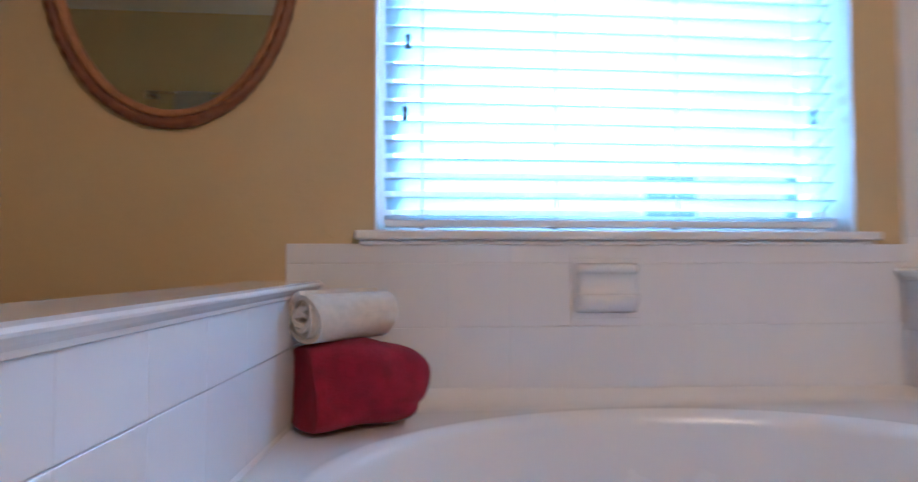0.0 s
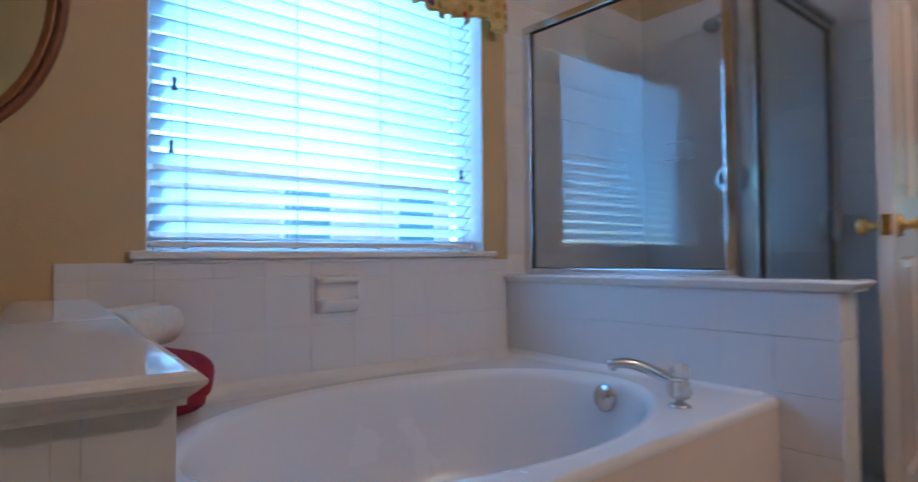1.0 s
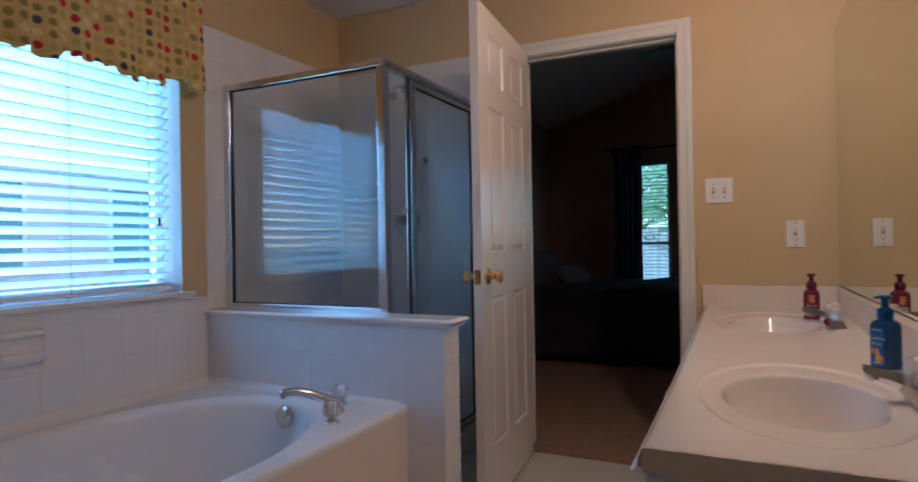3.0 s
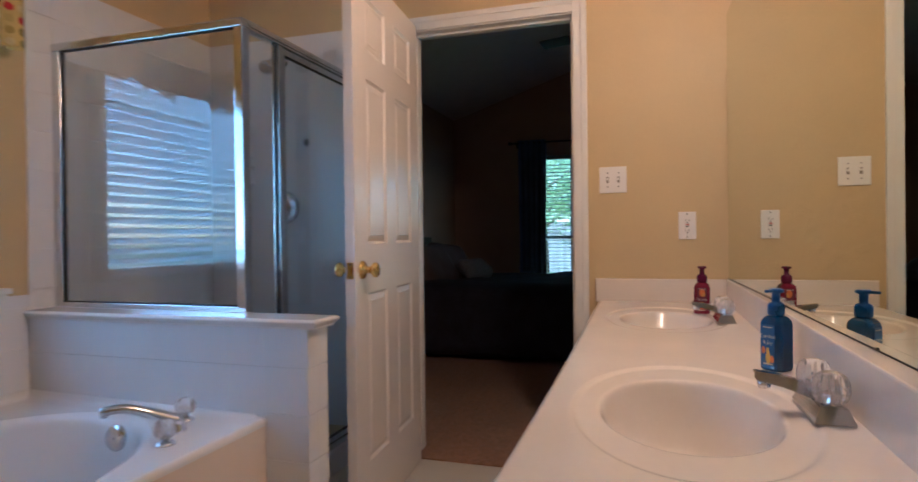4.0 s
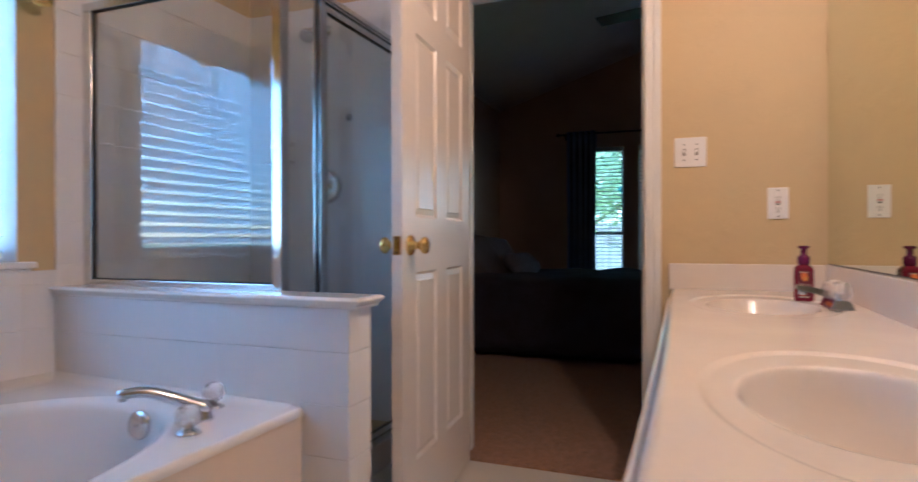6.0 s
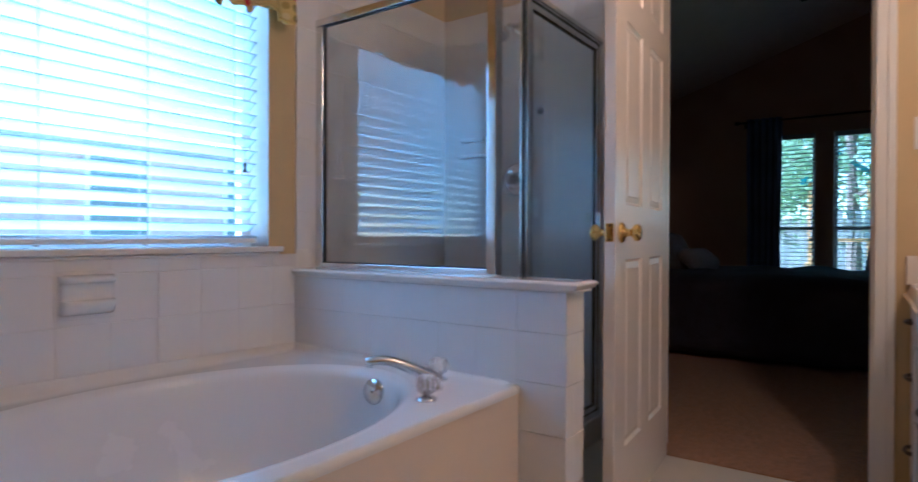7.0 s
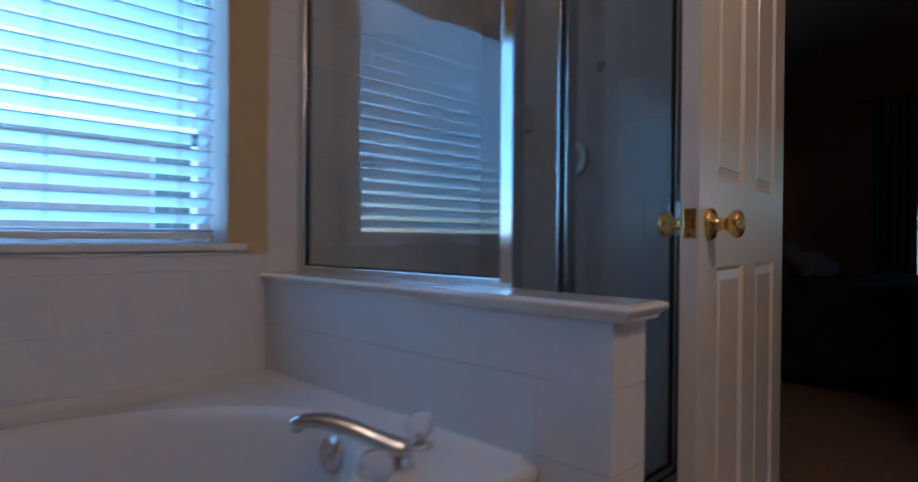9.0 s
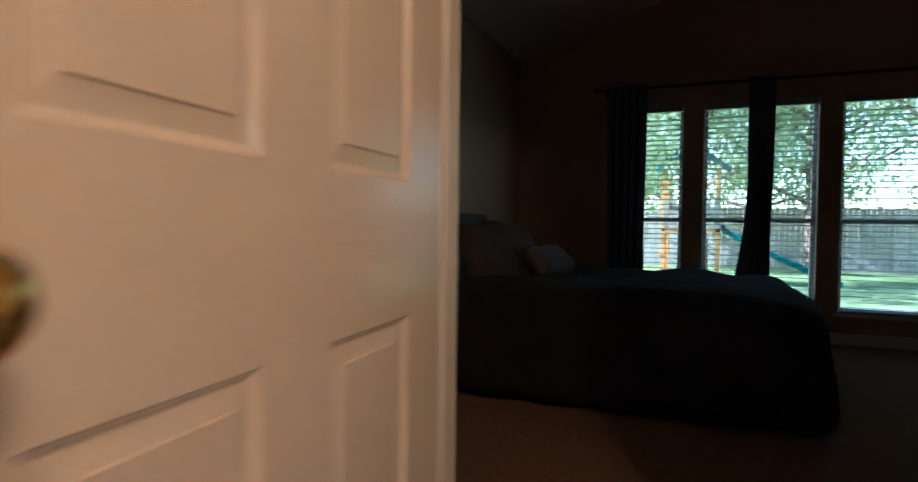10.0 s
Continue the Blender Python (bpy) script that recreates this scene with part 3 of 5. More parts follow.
def slat_bm(half, width, crown):
    bm = bmesh.new()
    n = 6
    top = [(width * (i / n - 0.5), crown * (1 - (2 * i / n - 1) ** 2)) for i in range(n + 1)]
    loop = top + [(y, z - 0.0026) for y, z in reversed(top)]
    a = [bm.verts.new((-half, y, z)) for y, z in loop]
    b = [bm.verts.new((half, y, z)) for y, z in loop]
    for i in range(len(loop)):
        j = (i + 1) % len(loop)
        bm.faces.new((a[i], b[i], b[j], a[j]))
    bm.faces.new(a)
    bm.faces.new(b[::-1])
    bmesh.ops.recalc_face_normals(bm, faces=bm.faces)
    return bm


BH = WX - 0.022
slat = mesh_of(slat_bm(BH, 0.050, 0.003), "slat", SLAT, True)
NS, PITCH = 24, 0.0478
for i in range(NS):
    ob = new("slat", slat)
    ob.parent = blind
    ob.matrix_basis = pose(random.uniform(-0.003, 0.003), 0, 0.078 + i * PITCH, -TILTED + random.uniform(-1.5, 1.5), random.uniform(-0.12, 0.12), 0)
part("bottom_rail", boxes(((-BH, -0.026, 0.016), (BH, 0.026, 0.034)), bevel=0.004), TRIM, blind, "white bottom rail")
for k in range(2):
    ob = new("slat", slat)
    ob.parent = blind
    ob.matrix_basis = pose(0, 0.001 * k, 0.0382 + 0.0052 * k, random.uniform(-1, 1), 0, 0)
for x in (-0.50, -0.16, 0.16, 0.49):
    part("cord_button", lathe([(0.004, -0.005), (0.009, -0.003), (0.010, 0.0)], 14, pose(x, -0.012, 0.0155)), CORD, blind)
part("head_rail", boxes(((-BH, -0.028, WH - 0.055), (BH, 0.028, WH - 0.002)), bevel=0.004), SLAT, blind)
for x in (-0.50, -0.16, 0.16, 0.49):
    bm = tube([(x, -0.027, 0.030), (x, -0.027, WH - 0.05)], 0.0017, 6)
    tube([(x, 0.027, 0.030), (x, 0.027, WH - 0.05)], 0.0017, 6, bm=bm)
    part("ladder_cord", bm, CORD, blind)
for x, z in ((-0.535, 0.46), (-0.543, 0.28), (0.530, 0.29)):
    tas = part("tassel", lathe([(0.004, 0.036), (0.007, 0.030), (0.005, 0.016), (0.009, 0.0)], 12, pose(x, -0.036, z)), TASSEL, blind, "small grey cord tassel", True)
    part("pull_cord", tube([(x, -0.036, z + 0.034), (x, -0.033, WH - 0.05)], 0.0010, 6), CORD, tas)

# printed valance, gathered on a rod
vx0, vx1 = WIN_L - 0.05, 1.318
val = thing("window_valance", "ochre printed cotton valance with red and plum flowers, gathered", "valance", pose(0, 0, 0))


def ruffle(s, t):
    x = vx0 + (vx1 - vx0) * s
    wave = math.sin(s * 68 + 1.4 * math.sin(s * 13)) * 0.5 + 0.35 * math.sin(s * 31 + 0.7)
    amp = 0.007 + 0.017 * (1 - t)
    hem = 1.775 + 0.016 * math.sin(s * 23) + 0.011 * math.sin(s * 57 + 1) + 0.006 * math.sin(s * 140)
    return Vector((x + 0.006 * math.cos(s * 68) * (1 - t), 1.600 + amp * wave + 0.014 * t, hem + (2.20 - hem) * t))


def cloth(f, ns, nt, thick):
    bm = sheet(span(0, 1, ns), span(0, 1, nt), f)
    bmesh.ops.recalc_face_normals(bm, faces=bm.faces)
    bmesh.ops.solidify(bm, geom=bm.faces[:], thickness=thick)
    return bm


part("gathered_cloth", cloth(ruffle, 260, 12, 0.002), VALANCE, val, smooth=True)
part("frill", cloth(lambda s, t: ruffle(s, 0) + Vector((0, 0.010 * math.sin(s * 190) * (1 - t) - 0.003, -0.020 * (1 - t) * (0.75 + 0.25 * math.sin(s * 77)) + 0.004)), 330, 3, 0.0016), VALANCE, val, smooth=True)
part("rod", tube([(vx0 - 0.01, 1.622, 2.17), (vx1 + 0.01, 1.622, 2.17)], 0.008, 12), TRIM, val)
for bx in (vx0 - 0.016, vx1 + 0.004):
    part("rod_bracket", boxes(((bx, 1.622, 2.16), (bx + 0.012, NORTH, 2.18))), TRIM, val)

# ---- oval mirror on the north wall ----
om = thing("oval_mirror", "oval wall mirror in a carved brown wood frame", "mirror", pose(-0.456, NORTH, 1.530))
OX, OZ = 0.291, 0.405


def oval_ring(prof, seg, twist=False):
    bm = bmesh.new()
    rings = []
    for i in range(seg):
        a = 2 * math.pi * i / seg
        c, s = math.cos(a), math.sin(a)
        ring = []
        for k, (o, y) in enumerate(prof):
            w = 0.004 * math.sin(i * math.pi / 2 + k * 1.2) if twist else 0
            ring.append(bm.verts.new(((OX - o) * c, -y - w, (OZ - o) * s)))
        rings.append(ring)
    for i in range(seg):
        a, b = rings[i], rings[(i + 1) % seg]
        for k in range(len(prof)):
            j = (k + 1) % len(prof)
            bm.faces.new((a[k], a[j], b[j], b[k]))
    bmesh.ops.recalc_face_normals(bm, faces=bm.faces)
    return bm


part("frame", oval_ring([(0, 0.0), (-0.002, 0.014), (0.006, 0.024), (0.014, 0.026), (0.022, 0.022), (0.024, 0.0)], 240, True), OAK, om, "rope-carved dark brown rim", True)
part("inner_frame", oval_ring([(0.0242, 0.0), (0.0242, 0.021), (0.032, 0.020), (0.040, 0.012), (0.044, 0.008), (0.044, 0.0)], 120), GILT, om, "smooth golden-brown inner rim", True)
bm = bmesh.new()
disc = [[bm.verts.new(((OX - 0.043) * math.cos(2 * math.pi * i / 96), y, (OZ - 0.043) * math.sin(2 * math.pi * i / 96))) for i in range(96)] for y in (-0.006, -0.002)]
bm.faces.new(disc[0])
bm.faces.new(disc[1][::-1])
for i in range(96):
    j = (i + 1) % 96
    bm.faces.new((disc[0][i], disc[1][i], disc[1][j], disc[0][j]))
bmesh.ops.recalc_face_normals(bm, faces=bm.faces)
part("mirror_glass", bm, MIRROR, om)

# ---- soap dish in the tile ----
sd = thing("soap_dish", "white ceramic soap dish set in the wall tile", "soap dish", pose(0.578, 1.6600, 0.690))


def dish_body(hx):
    """A moulded dish: one profile with a top lip, a hollow and a tray, drawn out along x with rounded ends."""
    prof = [(0.0, 0.0), (0.016, 0.0), (0.030, 0.008), (0.041, 0.020), (0.045, 0.030), (0.044, 0.040), (0.039, 0.045), (0.030, 0.044), (0.022, 0.049), (0.018, 0.060), (0.018, 0.078), (0.022, 0.090), (0.030, 0.096), (0.039, 0.098), (0.043, 0.104), (0.042, 0.111), (0.034, 0.116), (0.012, 0.120), (0.0, 0.121)]
    bm = bmesh.new()
    rings = []
    for x, k in ((-hx, 0.30), (-hx + 0.003, 0.62), (-hx + 0.009, 0.88), (-hx + 0.018, 1.0), (0, 1.0), (hx - 0.018, 1.0), (hx - 0.009, 0.88), (hx - 0.003, 0.62), (hx, 0.30)):
        rings.append([bm.verts.new((x, -d * k, 0.0605 + (z - 0.0605) * (0.94 + 0.06 * k))) for d, z in prof])
    for p, q in zip(rings, rings[1:]):
        for i in range(len(prof) - 1):
            bm.faces.new((p[i], p[i + 1], q[i + 1], q[i]))
    bm.faces.new(rings[0])
    bm.faces.new(rings[-1])
    bmesh.ops.recalc_face_normals(bm, faces=bm.faces)
    return bm


part("dish", dish_body(0.077), TILE, sd, smooth=True)
part("flange", boxes(((-0.088, -0.0045, -0.014), (0.088, -0.0003, 0.132)), bevel=0.002), TILE, sd)

# ---- towels on the tub deck ----
tw = thing("towel", "folded dark red terry towel on the tub deck", "towel", pose(0.024, 1.514, DECK + 0.012, 0, 0, 27))
def folded(ln, hw, hh):
    """A thick folded terry bundle: one rounded end, one flat end where the layers show."""
    bm = bmesh.new()
    rings = []
    cuts = [(0.03, 0.45, 0.55), (0.012, 0.62, 0.70), (0.018, 0.74, 0.78), (0.0, 0.86, 0.90), (0.004, 0.95, 0.97)]
    cuts += [(0.02 + 0.74 * k / 17, 1.0, 1.0) for k in range(18)]
    cuts += [(0.76 + 0.24 * math.sin(a), math.cos(a) ** 0.8, math.cos(a) ** 0.8) for a in (0.15 * k for k in range(1, 11))]
    for k, sy, sz in cuts:
        ring = []
        for i in range(56):
            a = 2 * math.pi * i / 56
            c, q = math.cos(a), math.sin(a)
            p = Vector((ln * (k - 0.5), hw * sy * math.copysign(abs(c) ** 0.72, c), hh * sz * math.copysign(abs(q) ** 0.72, q)))
            fold = 0.010 * math.exp(-((p.z + 0.35 * hh - 0.018 * math.sin(k * 5)) / 0.010) ** 2) if c < -0.2 else 0
            drape = 0.007 * math.sin(k * 9 + p.z * 30) + 0.012 * noise.noise(p * 9)
            p.y += drape + fold
            p.z += 0.010 * noise.noise(p * 8 + Vector((5, 2, 0))) + (0.012 * math.sin(k * 4.0) if q > 0 else 0.0)
            p.x += 0.012 * noise.noise(p * 12 + Vector((0, 7, 3)))
            p.z = max(p.z, -hh)
            ring.append(bm.verts.new(p))
        rings.append(ring)
    for a, b in zip(rings, rings[1:]):
        for i in range(56):
            bm.faces.new((a[i], a[(i + 1) % 56], b[(i + 1) % 56], b[i]))
    bm.faces.new(rings[0][::-1])
    bm.faces.new(rings[-1])
    bmesh.ops.recalc_face_normals(bm, faces=bm.faces)
    bmesh.ops.translate(bm, verts=bm.verts, vec=(-0.026, 0, hh))
    return bm


part("folded_cloth", folded(0.268, 0.090, 0.079), RED, tw, smooth=True)
rt = thing("rolled_towel", "rolled cream terry towel on the red towel", "towel", pose(-0.036, 1.490, DECK + 0.232, 0, 0, 43))


def roll():
    bm = bmesh.new()
    turns, n = 4.2, 150
    rings = []
    for i in range(n):
        s = i / (n - 1)
        a = s * turns * 2 * math.pi
        r = 0.006 + 0.049 * s
        w = 0.0052
        row = []
        for x, rr in ((-0.098, r - w), (0.098, r - w), (0.098, r + w), (-0.098, r + w)):
            ex = x + 0.008 * math.sin(a * 1.3) * (1 if x > 0 else -1) - (0.010 * (1 - s) if x < 0 else -0.010 * (1 - s))
            row.append(bm.verts.new((ex, rr * math.cos(a), rr * 0.93 * math.sin(a))))
        rings.append(row)
    for a, b in zip(rings, rings[1:]):
        for k in range(4):
            bm.faces.new((a[k], a[(k + 1) % 4], b[(k + 1) % 4], b[k]))
    bm.faces.new(rings[0][::-1])
    bm.faces.new(rings[-1])
    bmesh.ops.recalc_face_normals(bm, faces=bm.faces)
    return bm


part("roll", roll(), CREAM, rt, smooth=False)

# ---- shower ----
SHX, SHY, SH_T, CURB = 1.490, 0.775, 1.842, 0.115
pan = thing("shower_pan", "white moulded shower base with a raised curb", "shower base", pose(1.95, 1.22, 0))
bm = boxes(((HW1 - 1.95, 0.84 - 1.22, 0.001), (2.388 - 1.95, 1.655 - 1.22, 0.05)), ((HW1 - 1.95 + 0.001, 0.750 - 1.22, 0.001), (2.394 - 1.95, 0.839 - 1.22, CURB)), bevel=0.008)
part("base", bm, ACRYLIC, pan)
part("drain", lathe([(0.045, 0.05), (0.045, 0.054), (0.03, 0.055)], 24), CHROME, pan, smooth=True)

sh = thing("shower_enclosure", "framed clear glass shower enclosure with a pivot door", "shower enclosure", pose(SHX, SHY, 0.797))
SB = SH_T - 0.797


def rail(lo, hi):
    bm = bmesh.new()
    box(bm, lo, hi, 0.003, 2)
    return bm


part("wall_channel", rail((-0.014, 1.6595 - SHY - 0.040, 0), (0.014, 1.6595 - SHY, SB - 0.03)), ALU, sh)
part("sill_rail", rail((-0.014, 0.020, 0), (0.014, 1.6595 - SHY - 0.041, 0.022)), ALU, sh)
part("header", rail((-0.017, -0.017, SB - 0.03), (0.017, 1.6595 - SHY, SB)), ALU, sh)
bm = bmesh.new()
box(bm, (-0.020, -0.019, 0.0), (0.020, 0.019, SB - 0.031), 0.004, 2)
part("corner_post", bm, POLISHED, sh, "polished aluminium corner post")
part("side_glass", boxes(((-0.003, 0.0195, 0.020), (0.003, 1.6595 - SHY - 0.038, SB - 0.031))), GLASS, sh, "clear side pane above the ledge")
bm = boxes(((-0.006, 0.021, 0.0222), (0.006, 1.6595 - SHY - 0.042, 0.0255)), ((-0.006, 1.6595 - SHY - 0.0445, 0.0256), (0.006, 1.6595 - SHY - 0.0405, SB - 0.0335)), ((-0.006, 0.021, SB - 0.0334), (0.006, 1.6595 - SHY - 0.042, SB - 0.0305)))
part("seal", bm, RUBBER, sh)
# front: a narrow fixed pane, a mullion, then the door
FX, FR = 1.712 - SHX, 2.394 - SHX
zb = CURB - 0.797
part("front_header", rail((0.018, -0.020, SB - 0.032), (FR, 0.020, SB)), ALU, sh)
part("header_lip", rail((0.020, -0.0245, SB - 0.024), (FR - 0.002, -0.0205, SB - 0.014)), ALU, sh)
part("front_sill", rail((0.015, -0.018, zb), (FR, 0.018, zb + 0.024)), ALU, sh)
part("corner_post", rail((0.016, -0.014, zb + 0.025), (0.036, 0.014, -0.034)), ALU, sh)
part("mullion", rail((FX - 0.020, -0.018, zb + 0.025), (FX + 0.006, 0.018, SB - 0.033)), ALU, sh)
part("fixed_glass", boxes(((0.021, -0.003, zb + 0.025), (FX - 0.0205, 0.003, SB - 0.033))), GLASS, sh, "narrow fixed pane")
part("seal", boxes(((FX - 0.0245, -0.006, zb + 0.025), (FX - 0.0205, 0.006, SB - 0.033))), RUBBER, sh)
part("wall_jamb", rail((FR - 0.026, -0.018, zb + 0.025), (FR - 0.0005, 0.018, SB - 0.033)), ALU, sh)
dr = part("shower_door", boxes(((FX + 0.008, -0.011, zb + 0.028), (FX + 0.030, 0.011, SB - 0.036)), ((FR - 0.050, -0.011, zb + 0.028), (FR - 0.028, 0.011, SB - 0.036)), ((FX + 0.0305, -0.011, zb + 0.028), (FR - 0.0505, 0.011, zb + 0.050)), ((FX + 0.0305, -0.011, SB - 0.060), (FR - 0.0505, 0.011, SB - 0.036)), bevel=0.002), ALU, sh, "aluminium door frame")
part("door_glass", boxes(((FX + 0.029, -0.003, zb + 0.049), (FR - 0.049, 0.003, SB - 0.059))), GLASS, dr, "clear door pane")
part("seal", boxes(((FX + 0.0305, -0.006, SB - 0.0635), (FR - 0.0505, 0.006, SB - 0.0605)), ((FR - 0.0535, -0.006, zb + 0.051), (FR - 0.0506, 0.006, SB - 0.064)), ((FX + 0.031, -0.006, zb + 0.0505), (FR - 0.054, 0.006, zb + 0.0535))), RUBBER, dr)
for pane in [o for o in sh.children if o.name.startswith(("side_glass", "fixed_glass"))] + [o for o in dr.children if o.name.startswith("door_glass")]:
    pane.visible_shadow = False
part("door_handle", boxes(((FR - 0.066, -0.040, 0.125), (FR - 0.040, -0.012, 0.245)), bevel=0.006), ALU, dr, "flat aluminium pull")

va = thing("shower_valve", "round chrome shower valve with a clear knob on the tile", "shower valve", pose(2.3885, 1.200, 1.219, 0, -90, 0))
part("escutcheon", lathe([(0.083, 0.0), (0.083, 0.004), (0.074, 0.014), (0.060, 0.018), (0.052, 0.014), (0.036, 0.016), (0.030, 0.034)], 40), CHROME, va, smooth=True)
part("knob", facet_knob(0.033, 0.052), KNOBGLASS, va, "clear faceted knob", m=pose(0, 0, 0.034))
hd = thing("wall_shower", "chrome wall shower on a bent arm", "shower", pose(2.3885, 1.200, 1.975))
part("arm", tube([(-0.002, 0, 0), (-0.05, 0, 0.004), (-0.095, 0, -0.010), (-0.130, 0, -0.040)], 0.010, 14), CHROME, hd, smooth=True)
part("flange", lathe([(0.030, 0), (0.030, 0.004), (0.014, 0.012)], 24, pose(0, 0, 0, 0, -90, 0)), CHROME, hd, smooth=True)
part("head", lathe([(0.012, 0), (0.016, 0.014), (0.030, 0.034), (0.036, 0.050), (0.036, 0.060), (0.030, 0.062)], 26, pose(-0.122, 0, -0.030, 0, -140, 0)), CHROME, hd, smooth=True)
cs = thing("shower_soap_dish", "white ceramic soap shelf on the shower tile", "soap dish", pose(2.3885, 1.455, 1.34))
bm = boxes(((-0.010, -0.075, 0), (0, 0.075, 0.11)), ((-0.075, -0.073, 0.0), (-0.0105, 0.073, 0.014)), ((-0.040, -0.073, 0.085), (-0.0105, 0.073, 0.105)), bevel=0.005)
part("dish", bm, TILE, cs)
hk = thing("shower_hook", "small grey suction hook on the shower tile", "hook", pose(2.3885, 1.074, 1.550, 0, -90, 0))
part("suction_cup", lathe([(0.020, 0), (0.016, 0.005), (0.007, 0.012), (0.005, 0.020)], 20), mat("grey_rubber", (0.35, 0.35, 0.35), 0.4), hk, smooth=True)

# ---- doorway and door ----
fr = thing("door_frame", "white painted door frame with stepped casing", "door frame", pose(EAST, 0, 0), kind="structure")
T = EAST


def casing(x_face, sgn):
    """Stepped casing boards on one face of the wall."""
    out = []
    for y0, y1, z0, z1, side in ((OPEN_R - 0.066, OPEN_R - 0.005, 0, OPEN_T + 0.066, -1), (OPEN_L + 0.005, OPEN_L + 0.066, 0, OPEN_T + 0.066, 1), (OPEN_R - 0.0049, OPEN_L + 0.0049, OPEN_T + 0.005, OPEN_T + 0.066, 0)):
        bm = bmesh.new()
        box(bm, (min(x_face, x_face + sgn * 0.011), y0, z0), (max(x_face, x_face + sgn * 0.011), y1, z1), 0.002)
        if side:
            ya, yb = (y0, y0 + 0.026) if side < 0 else (y1 - 0.026, y1)
            box(bm, (min(x_face + sgn * 0.0112, x_face + sgn * 0.017), ya, z0), (max(x_face + sgn * 0.0112, x_face + sgn * 0.017), yb, z1), 0.003)
        else:
            box(bm, (min(x_face + sgn * 0.0112, x_face + sgn * 0.017), y0, z1 - 0.026), (max(x_face + sgn * 0.0112, x_face + sgn * 0.017), y1, z1), 0.003)
        out.append(bm)
    return out


for bm in casing(-0.0005, -1) + casing(BED_W - EAST + 0.0005, 1):
    part("casing", bm, TRIM, fr)
JW = BED_W - EAST
for lo, hi in (((0, OPEN_R - 0.0195, 0), (JW, OPEN_R, OPEN_T)), ((0, OPEN_L, 0), (JW, OPEN_L + 0.0195, OPEN_T)), ((0, OPEN_R - 0.0195, OPEN_T + 0.0002), (JW, OPEN_L + 0.0195, OPEN_T + 0.0195))):
    part("jamb", boxes((lo, hi)), TRIM, fr)
for lo, hi in (((0.045, OPEN_R + 0.0002, 0.01), (0.080, OPEN_R + 0.011, OPEN_T - 0.012)), ((0.045, OPEN_L - 0.011, 0.01), (0.080, OPEN_L - 0.0002, OPEN_T - 0.012)), ((0.045, OPEN_R + 0.012, OPEN_T - 0.011), (0.080, OPEN_L - 0.012, OPEN_T - 0.0002))):
    part("door_stop", boxes((lo, hi), bevel=0.002), TRIM, fr)
part("strike_plate", boxes(((0.008, OPEN_R + 0.0002, 0.905), (0.036, OPEN_R + 0.0015, 0.975))), BRASS, fr, "small brass strike plate")

DW, DH, DT = 0.760, 2.030, 0.035
HINGE = Vector((2.313, 0.432))
door = thing("panel_door", "white six-panel moulded door standing open", "door", pose(HINGE.x, HINGE.y, 0.010, 0, 0, 180 + DOOR_TURN))


def door_leaf():
    """Local x runs from hinge to latch, y is the thickness, z up; both faces are moulded."""
    bm = bmesh.new()
    xs = [0, 0.114, 0.318, 0.432, 0.640, DW]
    zs = [0, 0.230, 0.846, 1.026, 1.630, 1.735, 1.930, DH]
    for y, flip in ((-DT, 1), (0.0, 0)):
        grid = [[bm.verts.new((x, y, z)) for x in xs] for z in zs]
        cells = []
        for j in range(len(zs) - 1):
            for i in range(len(xs) - 1):
                q = (grid[j][i], grid[j][i + 1], grid[j + 1][i + 1], grid[j + 1][i])
                f = bm.faces.new(q if flip else q[::-1])
                if i in (1, 3) and j in (1, 3, 5):
                    cells.append(f)
        bm.normal_update()
        for th, dp in ((0.004, -0.004), (0.009, -0.005), (0.003, 0.0), (0.026, 0.004), (0.002, 0.0025)):
            bmesh.ops.inset_individual(bm, faces=cells, thickness=th, depth=dp)
    for a, b in (((0, 0), (0, DH)), ((DW, 0), (DW, DH)), ((0, 0), (DW, 0)), ((0, DH), (DW, DH))):
        vs = [bm.verts.new((p[0], y, p[1])) for p in (a, b) for y in (-DT, 0)]
        bm.faces.new((vs[0], vs[1], vs[3], vs[2]))
    bmesh.ops.remove_doubles(bm, verts=bm.verts, dist=0.00005)
    bmesh.ops.recalc_face_normals(bm, faces=bm.faces)
    return bm


part("leaf", door_leaf(), DOORP, door)
KX, KZ = DW - 0.064, 0.934
knob_prof = [(0.033, 0.0), (0.033, 0.004), (0.028, 0.010), (0.014, 0.013), (0.0115, 0.030), (0.016, 0.036), (0.026, 0.044), (0.0275, 0.054), (0.023, 0.060), (0.013, 0.064), (0.004, 0.065)]
for y, rx in ((0.0003, -90), (-DT - 0.0003, 90)):
    part("door_knob", lathe(knob_prof, 36), BRASS, door, "polished brass knob", True, pose(KX, y, KZ, rx, 0, 0))
lp = part("latch_plate", boxes(((DW + 0.0002, -DT / 2 - 0.0125, KZ - 0.029), (DW + 0.0018, -DT / 2 + 0.0125, KZ + 0.029)), ((DW + 0.002, -DT / 2 - 0.007, KZ - 0.010), (DW + 0.011, -DT / 2 + 0.007, KZ + 0.010)), bevel=0.0006), BRASS, door, "brass latch plate with bolt")
